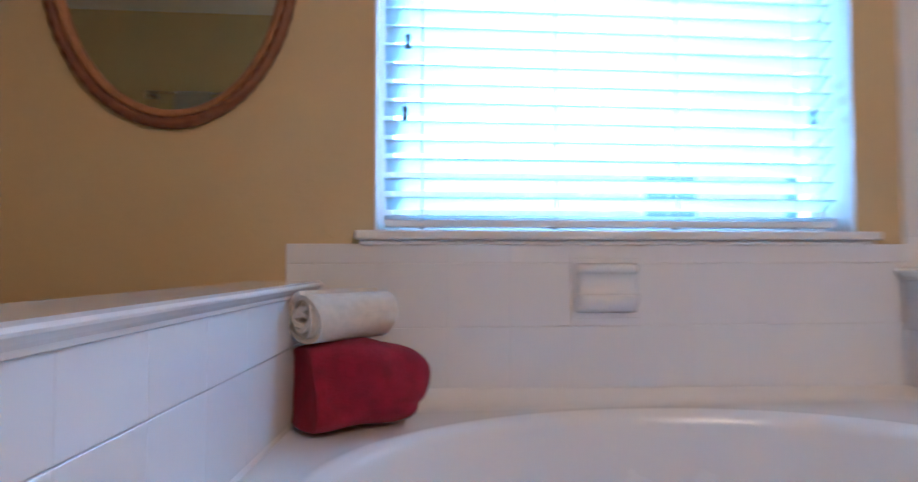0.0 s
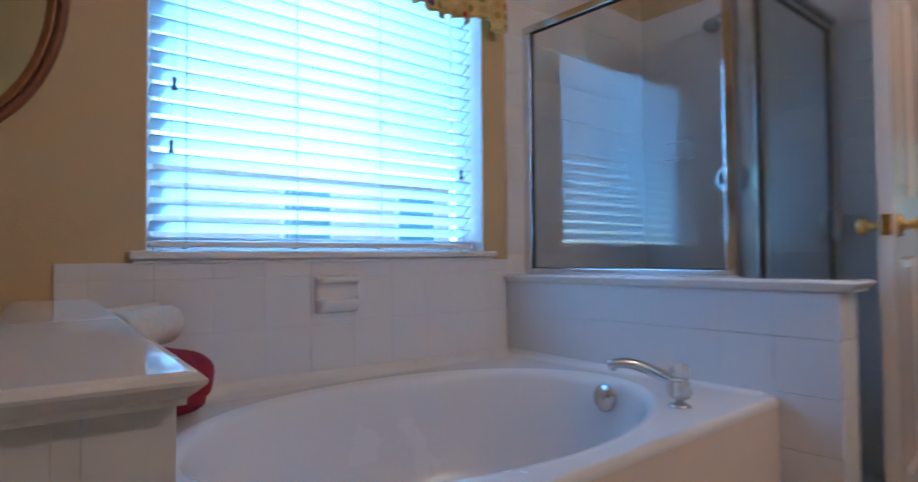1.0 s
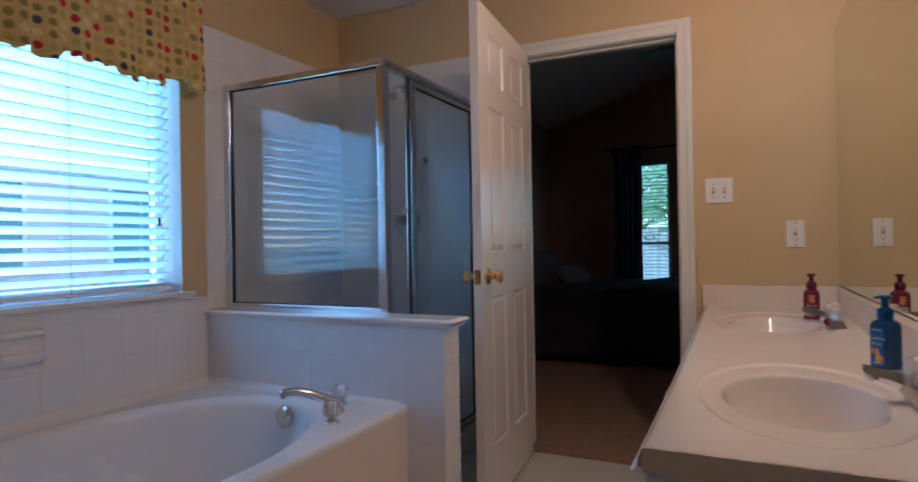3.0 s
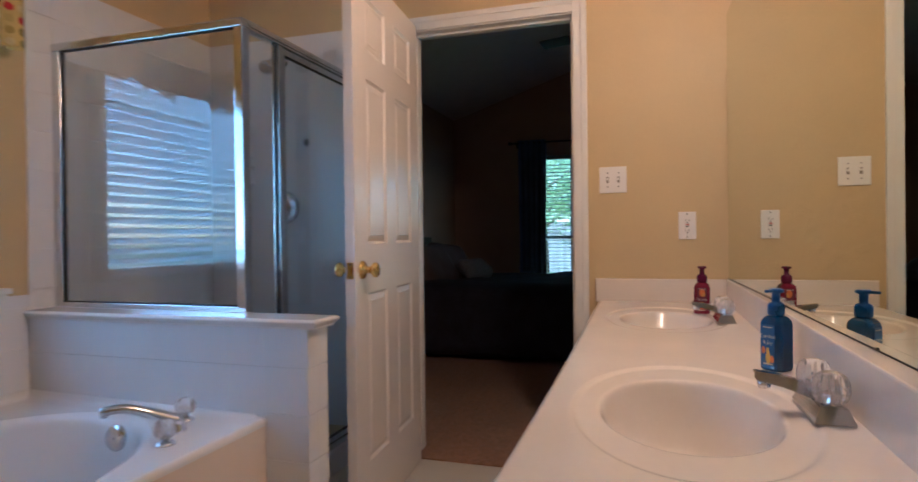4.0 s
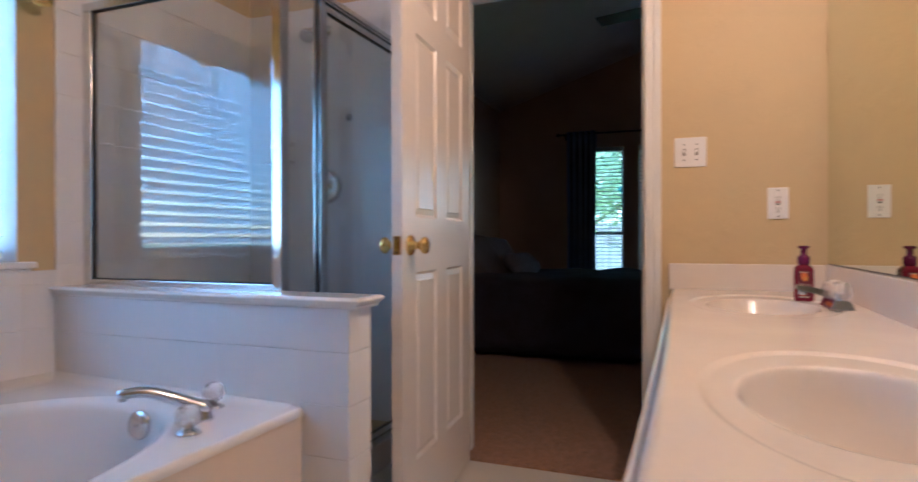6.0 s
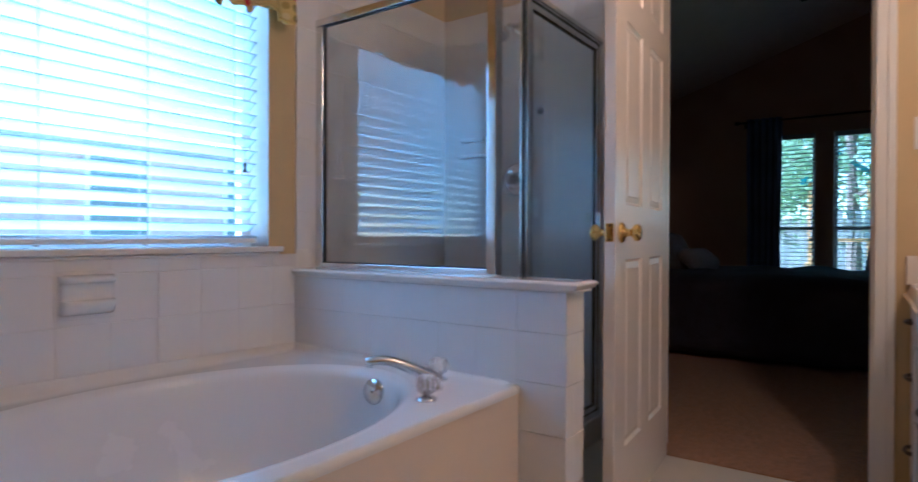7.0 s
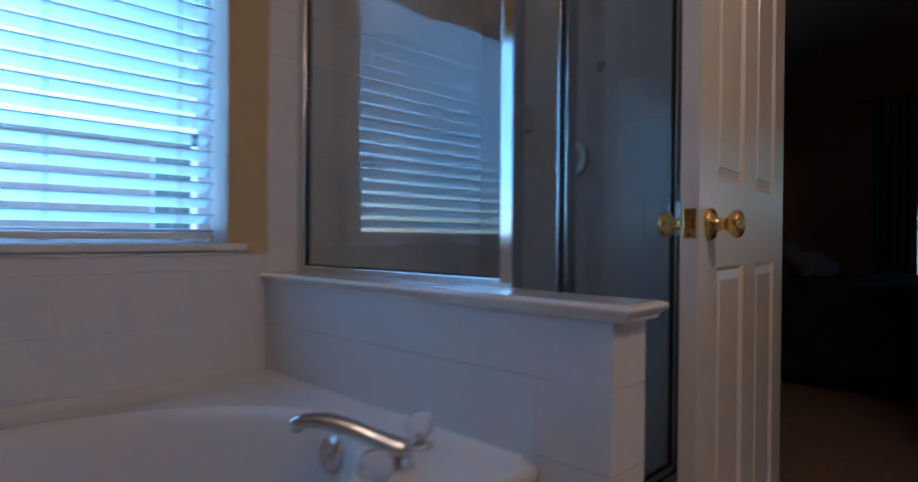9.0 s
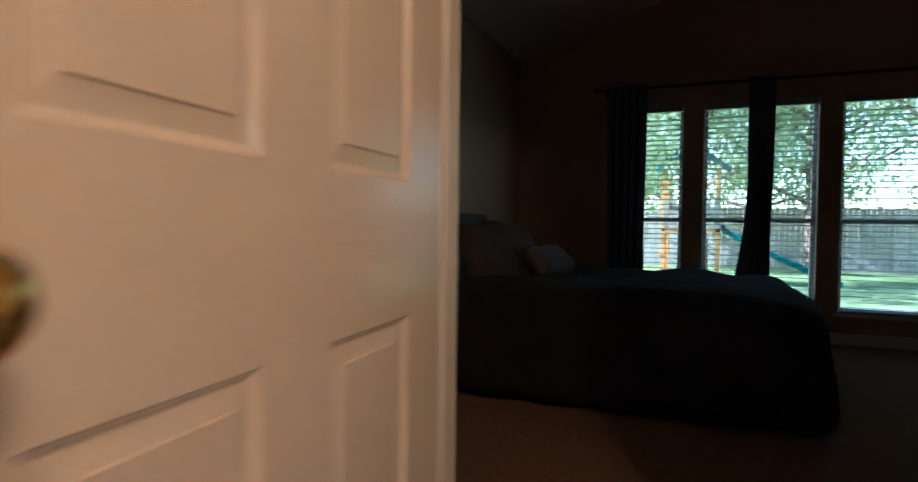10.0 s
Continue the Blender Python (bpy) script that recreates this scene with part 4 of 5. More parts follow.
for z in (-0.022, 0.022):
    part("screw", lathe([(0.0036, 0.0), (0.0030, 0.0008)], 10, pose(DW + 0.0019, -DT / 2, KZ + z, 0, 90, 0)), PEWTER, lp)
for z in (0.20, 1.02, 1.80):
    hg = part("hinge", lathe([(0.006, z), (0.006, z + 0.09)], 12, pose(-0.007, -DT + 0.004, 0)), TRIM, door, "painted hinge knuckle")
    part("hinge_leaf", boxes(((-0.066, -DT + 0.001, z + 0.001), (-0.0135, -DT + 0.0035, z + 0.089))), TRIM, hg)

rack = thing("towel_rack", "chrome towel rack high on the tan wall", "towel rack", pose(-1.50, SOUTH, 1.905))
for x in (-0.055, 0.42):
    part("bracket", boxes(((x - 0.045, 0.0005, -0.030), (x + 0.045, 0.012, 0.030)), ((x - 0.014, 0.0125, -0.014), (x + 0.014, 0.075, 0.014)), bevel=0.003), CHROME, rack)
part("bar", tube([(-0.055, 0.066, 0.0), (0.42, 0.066, 0.0)], 0.009, 14), CHROME, rack, smooth=True)


def draped(w, drop):
    """A towel folded over a bar, hanging in soft pleats on both sides."""
    prof = [(0.030, -drop), (0.028, -drop * 0.6), (0.024, -drop * 0.25), (0.018, -0.02), (0.012, 0.006), (0.0, 0.013), (-0.012, 0.006), (-0.018, -0.02), (-0.022, -drop * 0.3), (-0.024, -drop * 0.8)]
    bm = sheet(span(0, 1, 24), span(0, 1, len(prof)), lambda a, b: Vector((-w / 2 + w * a, prof[round(b * (len(prof) - 1))][0] + 0.008 * math.sin(a * 17) * abs(prof[round(b * (len(prof) - 1))][1]) / drop, prof[round(b * (len(prof) - 1))][1])))
    bmesh.ops.solidify(bm, geom=bm.faces[:], thickness=0.005)
    return bm


hung = thing("hanging_towel", "pale cream towel draped over the chrome rack", "towel", pose(-1.27, SOUTH + 0.066, 1.905))
part("cloth", draped(0.22, 0.50), CREAM, hung, smooth=True)

# ---- switch and outlet on the east wall ----
sw = thing("light_switch", "white double toggle switch plate", "light switch", pose(EAST, -0.450, 1.298))
part("plate", boxes(((-0.006, -0.058, -0.057), (0, 0.058, 0.057)), bevel=0.003), PLATE, sw)
for y in (-0.023, 0.023):
    part("slot", boxes(((-0.0072, y - 0.0055, -0.013), (-0.0062, y + 0.0055, 0.013))), mat("grey_slot", (0.30, 0.27, 0.24), 0.5), sw)
    bm = bmesh.new()
    box(bm, (-0.019, y - 0.004, -0.001), (-0.0073, y + 0.004, 0.008), 0.0015)
    part("toggle", bm, PLATE, sw, "switched-up toggle")
    for z in (-0.030, 0.030):
        part("screw", lathe([(0.003, 0), (0.002, 0.001)], 10, pose(-0.0062, y, z, 0, -90, 0)), PEWTER, sw)
ou = thing("wall_outlet", "white ground-fault outlet with red and black buttons", "outlet", pose(EAST, -0.752, 1.0935))
part("plate", boxes(((-0.006, -0.035, -0.058), (0, 0.035, 0.058)), bevel=0.003), PLATE, ou)
face = part("receptacle", boxes(((-0.0085, -0.0165, -0.034), (-0.0062, 0.0165, 0.034)), bevel=0.001), PLATE, ou)
for z in (-0.020, 0.022):
    for y in (-0.006, 0.006):
        part("slot", boxes(((-0.0092, y - 0.001, z - 0.004), (-0.0087, y + 0.001, z + 0.004))), DARKSLOT, face)
    part("ground_hole", lathe([(0.0026, 0), (0.0024, 0.0005)], 10, pose(-0.0087, 0, z - 0.010, 0, -90, 0)), DARKSLOT, face)
part("test_button", boxes(((-0.0105, -0.008, 0.0015), (-0.0087, 0.008, 0.0065)), bevel=0.0006), REDBUTTON, face, "red button")
part("reset_button", boxes(((-0.0105, -0.006, -0.0065), (-0.0087, 0.006, -0.0015)), bevel=0.0006), DARKSLOT, face, "black button")
for z in (-0.048, 0.048):
    part("screw", lathe([(0.003, 0), (0.002, 0.001)], 10, pose(-0.0062, 0, z, 0, -90, 0)), PEWTER, ou)

# ---- vanity ----
VX0, VX1, VF, VB, VZ = 0.325, EAST - 0.001, -0.416, -0.921, 0.770
SINKS = [(0.747, -0.662), (1.872, -0.662)]
ct = thing("vanity_countertop", "cream cultured marble countertop with two moulded oval basins", "countertop", pose(VX0, VB, VZ))


def counter_top():
    nx, ny = 520, 130
    prof = [(VF + 0.012, -0.038), (VF + 0.004, -0.037), (VF, -0.030), (VF, -0.018), (VF - 0.004, -0.013), (VF - 0.005, -0.007), (VF - 0.010, -0.001)]
    ys = prof + [(y, 0.0) for y in span(VF - 0.016, VB, ny)]
    verts, faces = [], []
    for y, dz in ys:
        for x in span(VX0, VX1, nx):
            z = dz
            if dz == 0.0:
                for sx, sy in SINKS:
                    q = math.hypot((x - sx) / 0.328, (y - sy) / 0.190)
                    if q < 1:
                        z -= 0.0045 * min(1, (1 - q) / 0.06) ** 2 * (3 - 2 * min(1, (1 - q) / 0.06))
                    e = math.hypot((x - sx) / 0.212, (y - sy) / 0.141)
                    if e < 1.5:
                        hgt = 0.146 * (1 - e ** 2.9)
                        z -= (hgt + math.sqrt(hgt * hgt + 0.00004)) / 2
            verts.append((x - VX0, y - VB + 0.040 * ((x - VX0) / (VX1 - VX0)) ** 1.5 * (y - VB) / (VF - VB), z))
    for j in range(len(ys) - 1):
        for i in range(nx - 1):
            a = j * nx + i
            faces.append((a, a + 1, a + nx + 1, a + nx)[::-1])
    me = bpy.data.meshes.new("top")
    me.from_pydata(verts, [], faces)
    me.materials.append(COUNTER)
    me.polygons.foreach_set("use_smooth", [True] * len(me.polygons))
    me.update()
    bm = bmesh.new()
    bm.from_mesh(me)
    bmesh.ops.recalc_face_normals(bm, faces=bm.faces)
    return bm


part("top", counter_top(), COUNTER, ct, smooth=True)
part("end_cap", boxes(((-0.0035, 0.0, -0.038), (-0.0005, VF - VB - 0.008, -0.0005))), COUNTER, ct)
part("backsplash", boxes(((0.0, SOUTH + 0.001 - VB, -0.004), (VX1 - VX0, 0.018, 0.100)), bevel=0.004), COUNTER, ct)
part("side_splash", boxes(((VX1 - VX0 - 0.020, 0.0185, -0.004), (VX1 - VX0, -0.372 - VB, 0.098)), bevel=0.004), COUNTER, ct)
for sx, sy in SINKS:
    part("drain", lathe([(0.021, 0), (0.021, 0.003), (0.012, 0.005)], 24), CHROME, ct, "chrome drain ring", True, pose(sx - VX0, sy - VB, -0.1505))

# white cabinets with flat fronts and small dark pulls
CZ = VZ - 0.0395


def bar_pull(x, y, z):
    """A small bowed drawer pull on two posts."""
    pts = [(x - 0.042, y, z), (x - 0.040, y + 0.010, z), (x - 0.024, y + 0.016, z), (x, y + 0.018, z), (x + 0.024, y + 0.016, z), (x + 0.040, y + 0.010, z), (x + 0.042, y, z)]
    return tube(pts, [0.007, 0.006, 0.0055, 0.006, 0.0055, 0.006, 0.007], 10)


units = [(0.345, 1.020, "door"), (1.021, 1.400, "drawer"), (1.401, 2.090, "door"), (2.091, 2.390, "drawer")]
for x0, x1, how in units:
    u = thing("vanity_cabinet", "white painted vanity cabinet with dark pulls", "cabinet", pose(x0, SOUTH + 0.002, 0), group="vanity cabinets")
    w, dpt = x1 - x0, -0.445 - SOUTH + 0.046 * ((x0 - VX0) / (VX1 - VX0)) ** 1.5
    part("body", boxes(((0, 0, 0.09), (w, dpt - 0.0185, 0.55)), ((0.0, 0, 0), (w, dpt - 0.06, 0.0895)), ((0, dpt - 0.018, 0.09), (w, dpt, CZ)), ((0, 0, 0.5505), (0.016, dpt - 0.0185, CZ)), ((w - 0.016, 0, 0.5505), (w, dpt - 0.0185, CZ))), CABINET, u)
    if how == "drawer":
        hs = [0.10, 0.35, 0.585, CZ - 0.012]
        for a, b in zip(hs, hs[1:]):
            f = part("drawer_front", boxes(((0.012, dpt + 0.0005, a + 0.006), (w - 0.012, dpt + 0.019, b - 0.006)), bevel=0.004), CABINET, u)
            part("pull", bar_pull(w / 2, dpt + 0.019, (a + b) / 2), PEWTER, f, "dark bar pull", True)
    else:
        for k in range(2):
            a, b = 0.012 + k * (w / 2 - 0.008), w / 2 - 0.004 + k * (w / 2 - 0.008)
            f = part("cabinet_door", boxes(((a, dpt + 0.0005, 0.106), (b, dpt + 0.019, 0.50)), bevel=0.004), CABINET, u)
            part("pull", bar_pull(b - 0.07 if k == 0 else a + 0.07, dpt + 0.019, 0.45), PEWTER, f, "dark bar pull", True)
        part("false_front", boxes(((0.012, dpt + 0.0005, 0.512), (w - 0.012, dpt + 0.019, CZ - 0.018)), bevel=0.004), CABINET, u)

# wide plate mirror over the splash
wm = thing("wall_mirror", "wide frameless plate mirror above the vanity", "mirror", pose(VX0, SOUTH, 0.8712, 0, 0, 1.1))
part("mirror_glass", boxes(((0.0, 0.002, 0.0), (VX1 - VX0 - 0.006, 0.008, 1.09)), bevel=0.001), MIRROR, wm)
part("edge_band", boxes(((0.0, 0.0085, 0.0), (VX1 - VX0 - 0.006, 0.0090, 0.0022))), DARKSLOT, wm, "thin dark strip along the lower edge")
for x in (0.45, 1.05, 1.95):
    part("clip", boxes(((x, 0.0095, 0.0), (x + 0.008, 0.011, 0.005)), bevel=0.0006), PEWTER, wm, "small metal clip")

# lamp bar above the mirror
lb = thing("vanity_light", "two-bulb vanity light above the mirror", "wall lamp", pose(1.11, SOUTH, 2.13))
part("back_plate", boxes(((-0.20, 0.001, -0.055), (0.20, 0.030, 0.055)), bevel=0.006), CHROME, lb)
for x in (-0.09, 0.09):
    part("lamp_holder", lathe([(0.022, 0.030), (0.022, 0.070), (0.018, 0.078)], 20, pose(x, 0, 0, -90, 0, 0)), CHROME, lb, smooth=True)


def centerset(x, y):
    """A low chrome basin faucet with two clear knobs; the spout points to +y."""
    f = thing("basin_faucet", "chrome basin faucet with two clear faceted knobs", "faucet", pose(x, y, VZ + 0.0006), group="basin faucets")
    bm = bmesh.new()
    lo = [bm.verts.new(p) for p in ((-0.079, -0.029, 0), (0.079, -0.029, 0), (0.079, 0.029, 0), (-0.079, 0.029, 0))]
    up = [bm.verts.new(p) for p in ((-0.068, -0.018, 0.026), (0.068, -0.018, 0.026), (0.068, 0.018, 0.026), (-0.068, 0.018, 0.026))]
    bm.faces.new(lo[::-1])
    bm.faces.new(up)
    for i in range(4):
        bm.faces.new((lo[i], lo[(i + 1) % 4], up[(i + 1) % 4], up[i]))
    bmesh.ops.bevel(bm, geom=bm.edges[:], offset=0.002, segments=2, affect="EDGES")
    part("base", bm, CHROME, f)
    bm = bmesh.new()
    rows = []
    for py, z, w, h in ((-0.014, 0.026, 0.019, 0.022), (0.018, 0.035, 0.018, 0.022), (0.060, 0.048, 0.0165, 0.018), (0.088, 0.053, 0.016, 0.015), (0.100, 0.056, 0.0155, 0.013)):
        rows.append([bm.verts.new(p) for p in ((-w, py, z - h / 2), (w, py, z - h / 2), (w * 0.7, py, z + h / 2), (-w * 0.7, py, z + h / 2))])
    for a, b in zip(rows, rows[1:]):
        for i in range(4):
            bm.faces.new((a[i], a[(i + 1) % 4], b[(i + 1) % 4], b[i]))
    bm.faces.new(rows[0][::-1])
    bm.faces.new(rows[-1])
    bmesh.ops.recalc_face_normals(bm, faces=bm.faces)
    bmesh.ops.bevel(bm, geom=bm.edges[:], offset=0.0018, segments=2, affect="EDGES")
    sp = part("spout", bm, CHROME, f)
    part("aerator", lathe([(0.010, 0.0), (0.0105, 0.004), (0.0105, 0.014)], 18, pose(0, 0.084, 0.034)), CHROME, sp, smooth=True)
    for kx in (-0.051, 0.051):
        part("knob_stem", lathe([(0.010, 0.026), (0.010, 0.044)], 14, pose(kx, 0, 0)), CHROME, f)
        part("knob", facet_knob(0.0275, 0.047, 12), KNOBGLASS, f, "clear faceted acrylic knob", m=pose(kx, 0, 0.028))
    return f


centerset(0.772, -0.864)
centerset(1.838, -0.834)


def soap_bottle(label, x, y, turn, glass, pump, lab, w, h, words, fruit):
    b = thing("soap_dispenser", label, "soap dispenser", pose(x, y, VZ + 0.0006, 0, 0, turn), group="soap dispensers")
    bm = bmesh.new()
    prof = [(w * 0.47, 0), (w * 0.5, 0.004), (w * 0.5, h * 0.86), (w * 0.44, h * 0.94), (w * 0.27, h)]
    rings = []
    for r, z in prof:
        c = r * 0.35
        rings.append([bm.verts.new((px, py, z)) for px, py in ((-r, -r + c), (-r + c, -r), (r - c, -r), (r, -r + c), (r, r - c), (r - c, r), (-r + c, r), (-r, r - c))])
    for a, q in zip(rings, rings[1:]):
        for i in range(8):
            bm.faces.new((a[i], a[(i + 1) % 8], q[(i + 1) % 8], q[i]))
    bm.faces.new(rings[0][::-1])
    bm.faces.new(rings[-1])
    bmesh.ops.bevel(bm, geom=bm.edges[:], offset=0.0022, segments=2, affect="EDGES")
    part("bottle", bm, glass, b, smooth=False)
    k = w / 0.060
    pm = part("pump", lathe([(0.0165 * k, h), (0.0195 * k, h + 0.003), (0.0195 * k, h + 0.024 * k), (0.016 * k, h + 0.031 * k), (0.0095 * k, h + 0.033 * k), (0.0095 * k, h + 0.054 * k), (0.017 * k, h + 0.057 * k), (0.018 * k, h + 0.062 * k), (0.013 * k, h + 0.065 * k)], 28), pump, b, "coloured pump head", True)
    part("nozzle", boxes(((-0.005 * k, -0.036 * k, h + 0.0565 * k), (0.005 * k, -0.012 * k, h + 0.0635 * k)), bevel=0.002), pump, pm)
    f = w * 0.5 + 0.0004
    lb = part("label", boxes(((-w * 0.30, -f - 0.0003, h * 0.10), (w * 0.30, -f, h * 0.84)), bevel=0.0001), lab, b, "printed paper label")
    for text, z, size in words:
        cu = bpy.data.curves.new("lettering", "FONT")
        cu.body, cu.size, cu.align_x, cu.extrude = text, size, "CENTER", 0.00008
        tmp = bpy.data.objects.new("lettering", cu)
        scene.collection.objects.link(tmp)
        me = bpy.data.meshes.new_from_object(tmp.evaluated_get(bpy.context.evaluated_depsgraph_get()))
        bpy.data.objects.remove(tmp)
        me.materials.clear()
        me.materials.append(INK)
        o = new("lettering", me)
        o.parent = lb
        o.matrix_basis = pose(0, -f - 0.0005, z * h, 90, 0, 0)
    for material, px, pz, rx, rz in fruit:
        bm = lathe([(0.35, -0.1), (0.8, -0.06), (1.0, 0.0)], 18)
        bmesh.ops.transform(bm, matrix=pose(px * w, -f - 0.0006, pz * h, 90, 0, 0) @ Matrix.Diagonal((rx * w, rz * h, 0.0004, 1)), verts=bm.verts)
        part("printed_fruit", bm, material, lb)
    for z0, z1 in ((0.115, 0.135), (0.79, 0.805)):
        part("fine_print", boxes(((-w * 0.21, -f - 0.0007, h * z0), (w * 0.21, -f - 0.0004, h * z1))), INK, lb)
    return b


soap_bottle("blue foaming soap bottle with a pear label", 1.089, -0.855, -137, BLUEPL, BLUEPUMP, BLUELABEL, 0.052, 0.114,
            [("Comfort", 0.60, 0.0105), ("& Joy", 0.49, 0.0105)], [(PEAR, 0.02, 0.24, 0.11, 0.12), (PEAR, 0.0, 0.35, 0.07, 0.08), (ORANGE, -0.19, 0.37, 0.08, 0.07), (ORANGE, 0.19, 0.22, 0.09, 0.07)])
soap_bottle("plum-red foaming soap bottle with an orange label", 2.020, -0.780, -96, PLUM, PLUMPUMP, PLUMLABEL, 0.054, 0.112,
            [("Harvest", 0.44, 0.0105)], [(ORANGE, 0.02, 0.68, 0.17, 0.13), (PEAR, 0.08, 0.62, 0.10, 0.06), (ORANGE, -0.05, 0.22, 0.18, 0.06)])

# ---- bedroom ----
bed = thing("bed", "large bed with a dark navy quilt hanging to the floor", "bed", pose(5.35, 0.70, 0.006))
q = soft_box((4.52 - 5.35, -0.43 - 0.70, 0.03), (6.30 - 5.35, 1.82 - 0.70, 0.645), 0.13, 34, 0.035, 3.0, 5)
for v in q.verts:
    k = max(0.0, 0.60 - v.co.z)
    v.co.x += 0.06 * k * (1 if v.co.x > 0 else -1) * (1 + 0.8 * math.sin(v.co.y * 17))
    v.co.y -= 0.10 * k * (1 + 0.6 * math.sin(v.co.x * 15)) if v.co.y < -0.9 else 0
part("quilt", q, NAVY, bed, smooth=True)
part("headboard", boxes(((-0.85, 1.125, 0.0), (0.92, 1.165, 1.05)), bevel=0.01), FANWOOD, bed, "dark headboard")
for nm, lab, mt, p, s in (("pillow", "dark teal pillow on the bed", TEAL, (4.86, 1.52, 0.765, 62, 0, 8), (0.30, 0.20, 0.075)), ("pillow", "soft taupe pillow on the bed", TAUPE, (5.12, 1.38, 0.785, 58, 0, -6), (0.30, 0.21, 0.08)), ("pillow", "soft taupe pillow on the bed", TAUPE, (5.55, 1.36, 0.795, 56, 5, -14), (0.30, 0.21, 0.08)), ("cushion", "small pale grey cushion with a shiny pattern", GREYP, (5.56, 1.10, 0.725, 38, 0, -18), (0.20, 0.13, 0.07))):
    pl = tagged(part(nm, soft_box((-s[0], -s[1], -s[2]), s, 0.07, 14, 0.012, 9, p[0], 0.45), mt, smooth=True, m=pose(*p)), lab, nm, "pillows on the bed")

for i, (a, b) in enumerate(BWIN):
    w = thing("window_%d" % (i + 2), "tall white bedroom window with an open slat blind", "window", pose(BED_E, (a + b) / 2, BW_B), kind="structure")
    h, hz = (b - a) / 2, BW_T - BW_B
    part("window_frame", boxes(((0.09, -h, 0), (0.13, -h + 0.035, hz)), ((0.09, h - 0.035, 0), (0.13, h, hz)), ((0.09, -h + 0.0355, 0), (0.13, h - 0.0355, 0.04)), ((0.09, -h + 0.0355, hz - 0.04), (0.13, h - 0.0355, hz)), bevel=0.003), TRIM, w)
    # meeting rail in the same darkened colour, as seen against the daylight
    part("meeting_rail", boxes(((0.09, -h + 0.0355, 0.755), (0.13, h - 0.0355, 0.795))), BACKLIT_SLAT, w)
    part("pane", boxes(((0.108, -h + 0.035, 0.04), (0.112, h - 0.035, 0.755))), PANE, w)
    part("pane", boxes(((0.108, -h + 0.035, 0.795), (0.112, h - 0.035, hz - 0.04))), PANE, w)
    part("window_sill", boxes(((-0.03, -h - 0.03, -0.020), (-0.0005, h + 0.03, 0.0)), ((0.0, -h + 0.001, 0.0005), (0.089, h - 0.001, 0.004)), bevel=0.002), TRIM, w)
    bl = thing("window_blind", "bedroom slat blind, lowered with open slats", "blind", pose(BED_E + 0.045, (a + b) / 2, BW_B), group="bedroom blinds")
    bmesh_slat = slat_bm(h - 0.012, 0.048, 0.002)
    bmesh.ops.rotate(bmesh_slat, verts=bmesh_slat.verts, cent=(0, 0, 0), matrix=Matrix.Rotation(radians(90), 3, "Z"))
    sm = mesh_of(bmesh_slat, "slat", BACKLIT_SLAT)
    for k in range(37):
        o = new("slat", sm)
        o.parent = bl
        o.matrix_basis = pose(0, 0, 0.055 + k * 0.0455, 0, 7 + random.uniform(-2, 2), 0)
    part("bottom_rail", boxes(((-0.024, -h + 0.012, 0.006), (0.024, h - 0.012, 0.026))), BACKLIT_SLAT, bl)
    part("head_rail", boxes(((-0.026, -h + 0.010, hz - 0.05), (0.026, h - 0.010, hz - 0.002))), BACKLIT_SLAT, bl)
    for y in (-h * 0.6, h * 0.6):
        part("ladder_cord", tube([(-0.026, y, 0.02), (-0.026, y, hz - 0.03)], 0.0012, 6), CORD, bl)

RODX, RODZ = BED_E - 0.095, 2.235
rod = thing("curtain_rod", "black iron curtain rod with a ball end", "curtain rod", pose(RODX, 0, RODZ))
part("bar", tube([(0, 1.08, 0), (0, -2.2, 0)], 0.011, 14), IRON, rod, smooth=True)
part("finial", lathe([(0.010, 0), (0.018, 0.010), (0.022, 0.022), (0.016, 0.036), (0.005, 0.044)], 18, pose(0, 1.08, 0, -90, 0, 0)), IRON, rod, smooth=True)
for y in (1.02, -2.1):
    part("bracket", boxes(((0.0, y - 0.008, -0.016), (0.094, y + 0.008, -0.012)), ((0.088, y - 0.012, -0.05), (0.094, y + 0.012, 0.02))), IRON, rod)


def curtain(y0, y1, waist, flare, seed):
    def f(s, t):
        squeeze = 1 - waist * math.exp(-((t - 0.42) / 0.22) ** 2)
        c = (y0 + y1) / 2
        y = c + (y0 + (y1 - y0) * s - c) * squeeze
        y += flare * s * max(0.0, 0.62 - t) ** 1.3
        return Vector((RODX + 0.030 * math.sin(s * 34 + seed) * (0.75 + 0.25 * t) + 0.006 * math.sin(s * 77), y + 0.008 * math.cos(s * 34), 0.03 + (RODZ + 0.03 - 0.03) * t))
    return cloth(f, 90, 26, 0.003)


for y0, y1, wst, flr, sd_ in ((0.63, 1.005, 0.06, 0.0, 0.0), (-0.41, -0.19, 0.16, 0.30, 2.0)):
    tagged(part("curtain", curtain(y0, y1, wst, flr, sd_), CURTAIN, smooth=True), "slate-blue curtain panel hanging in soft folds", "curtain", "bedroom curtains")

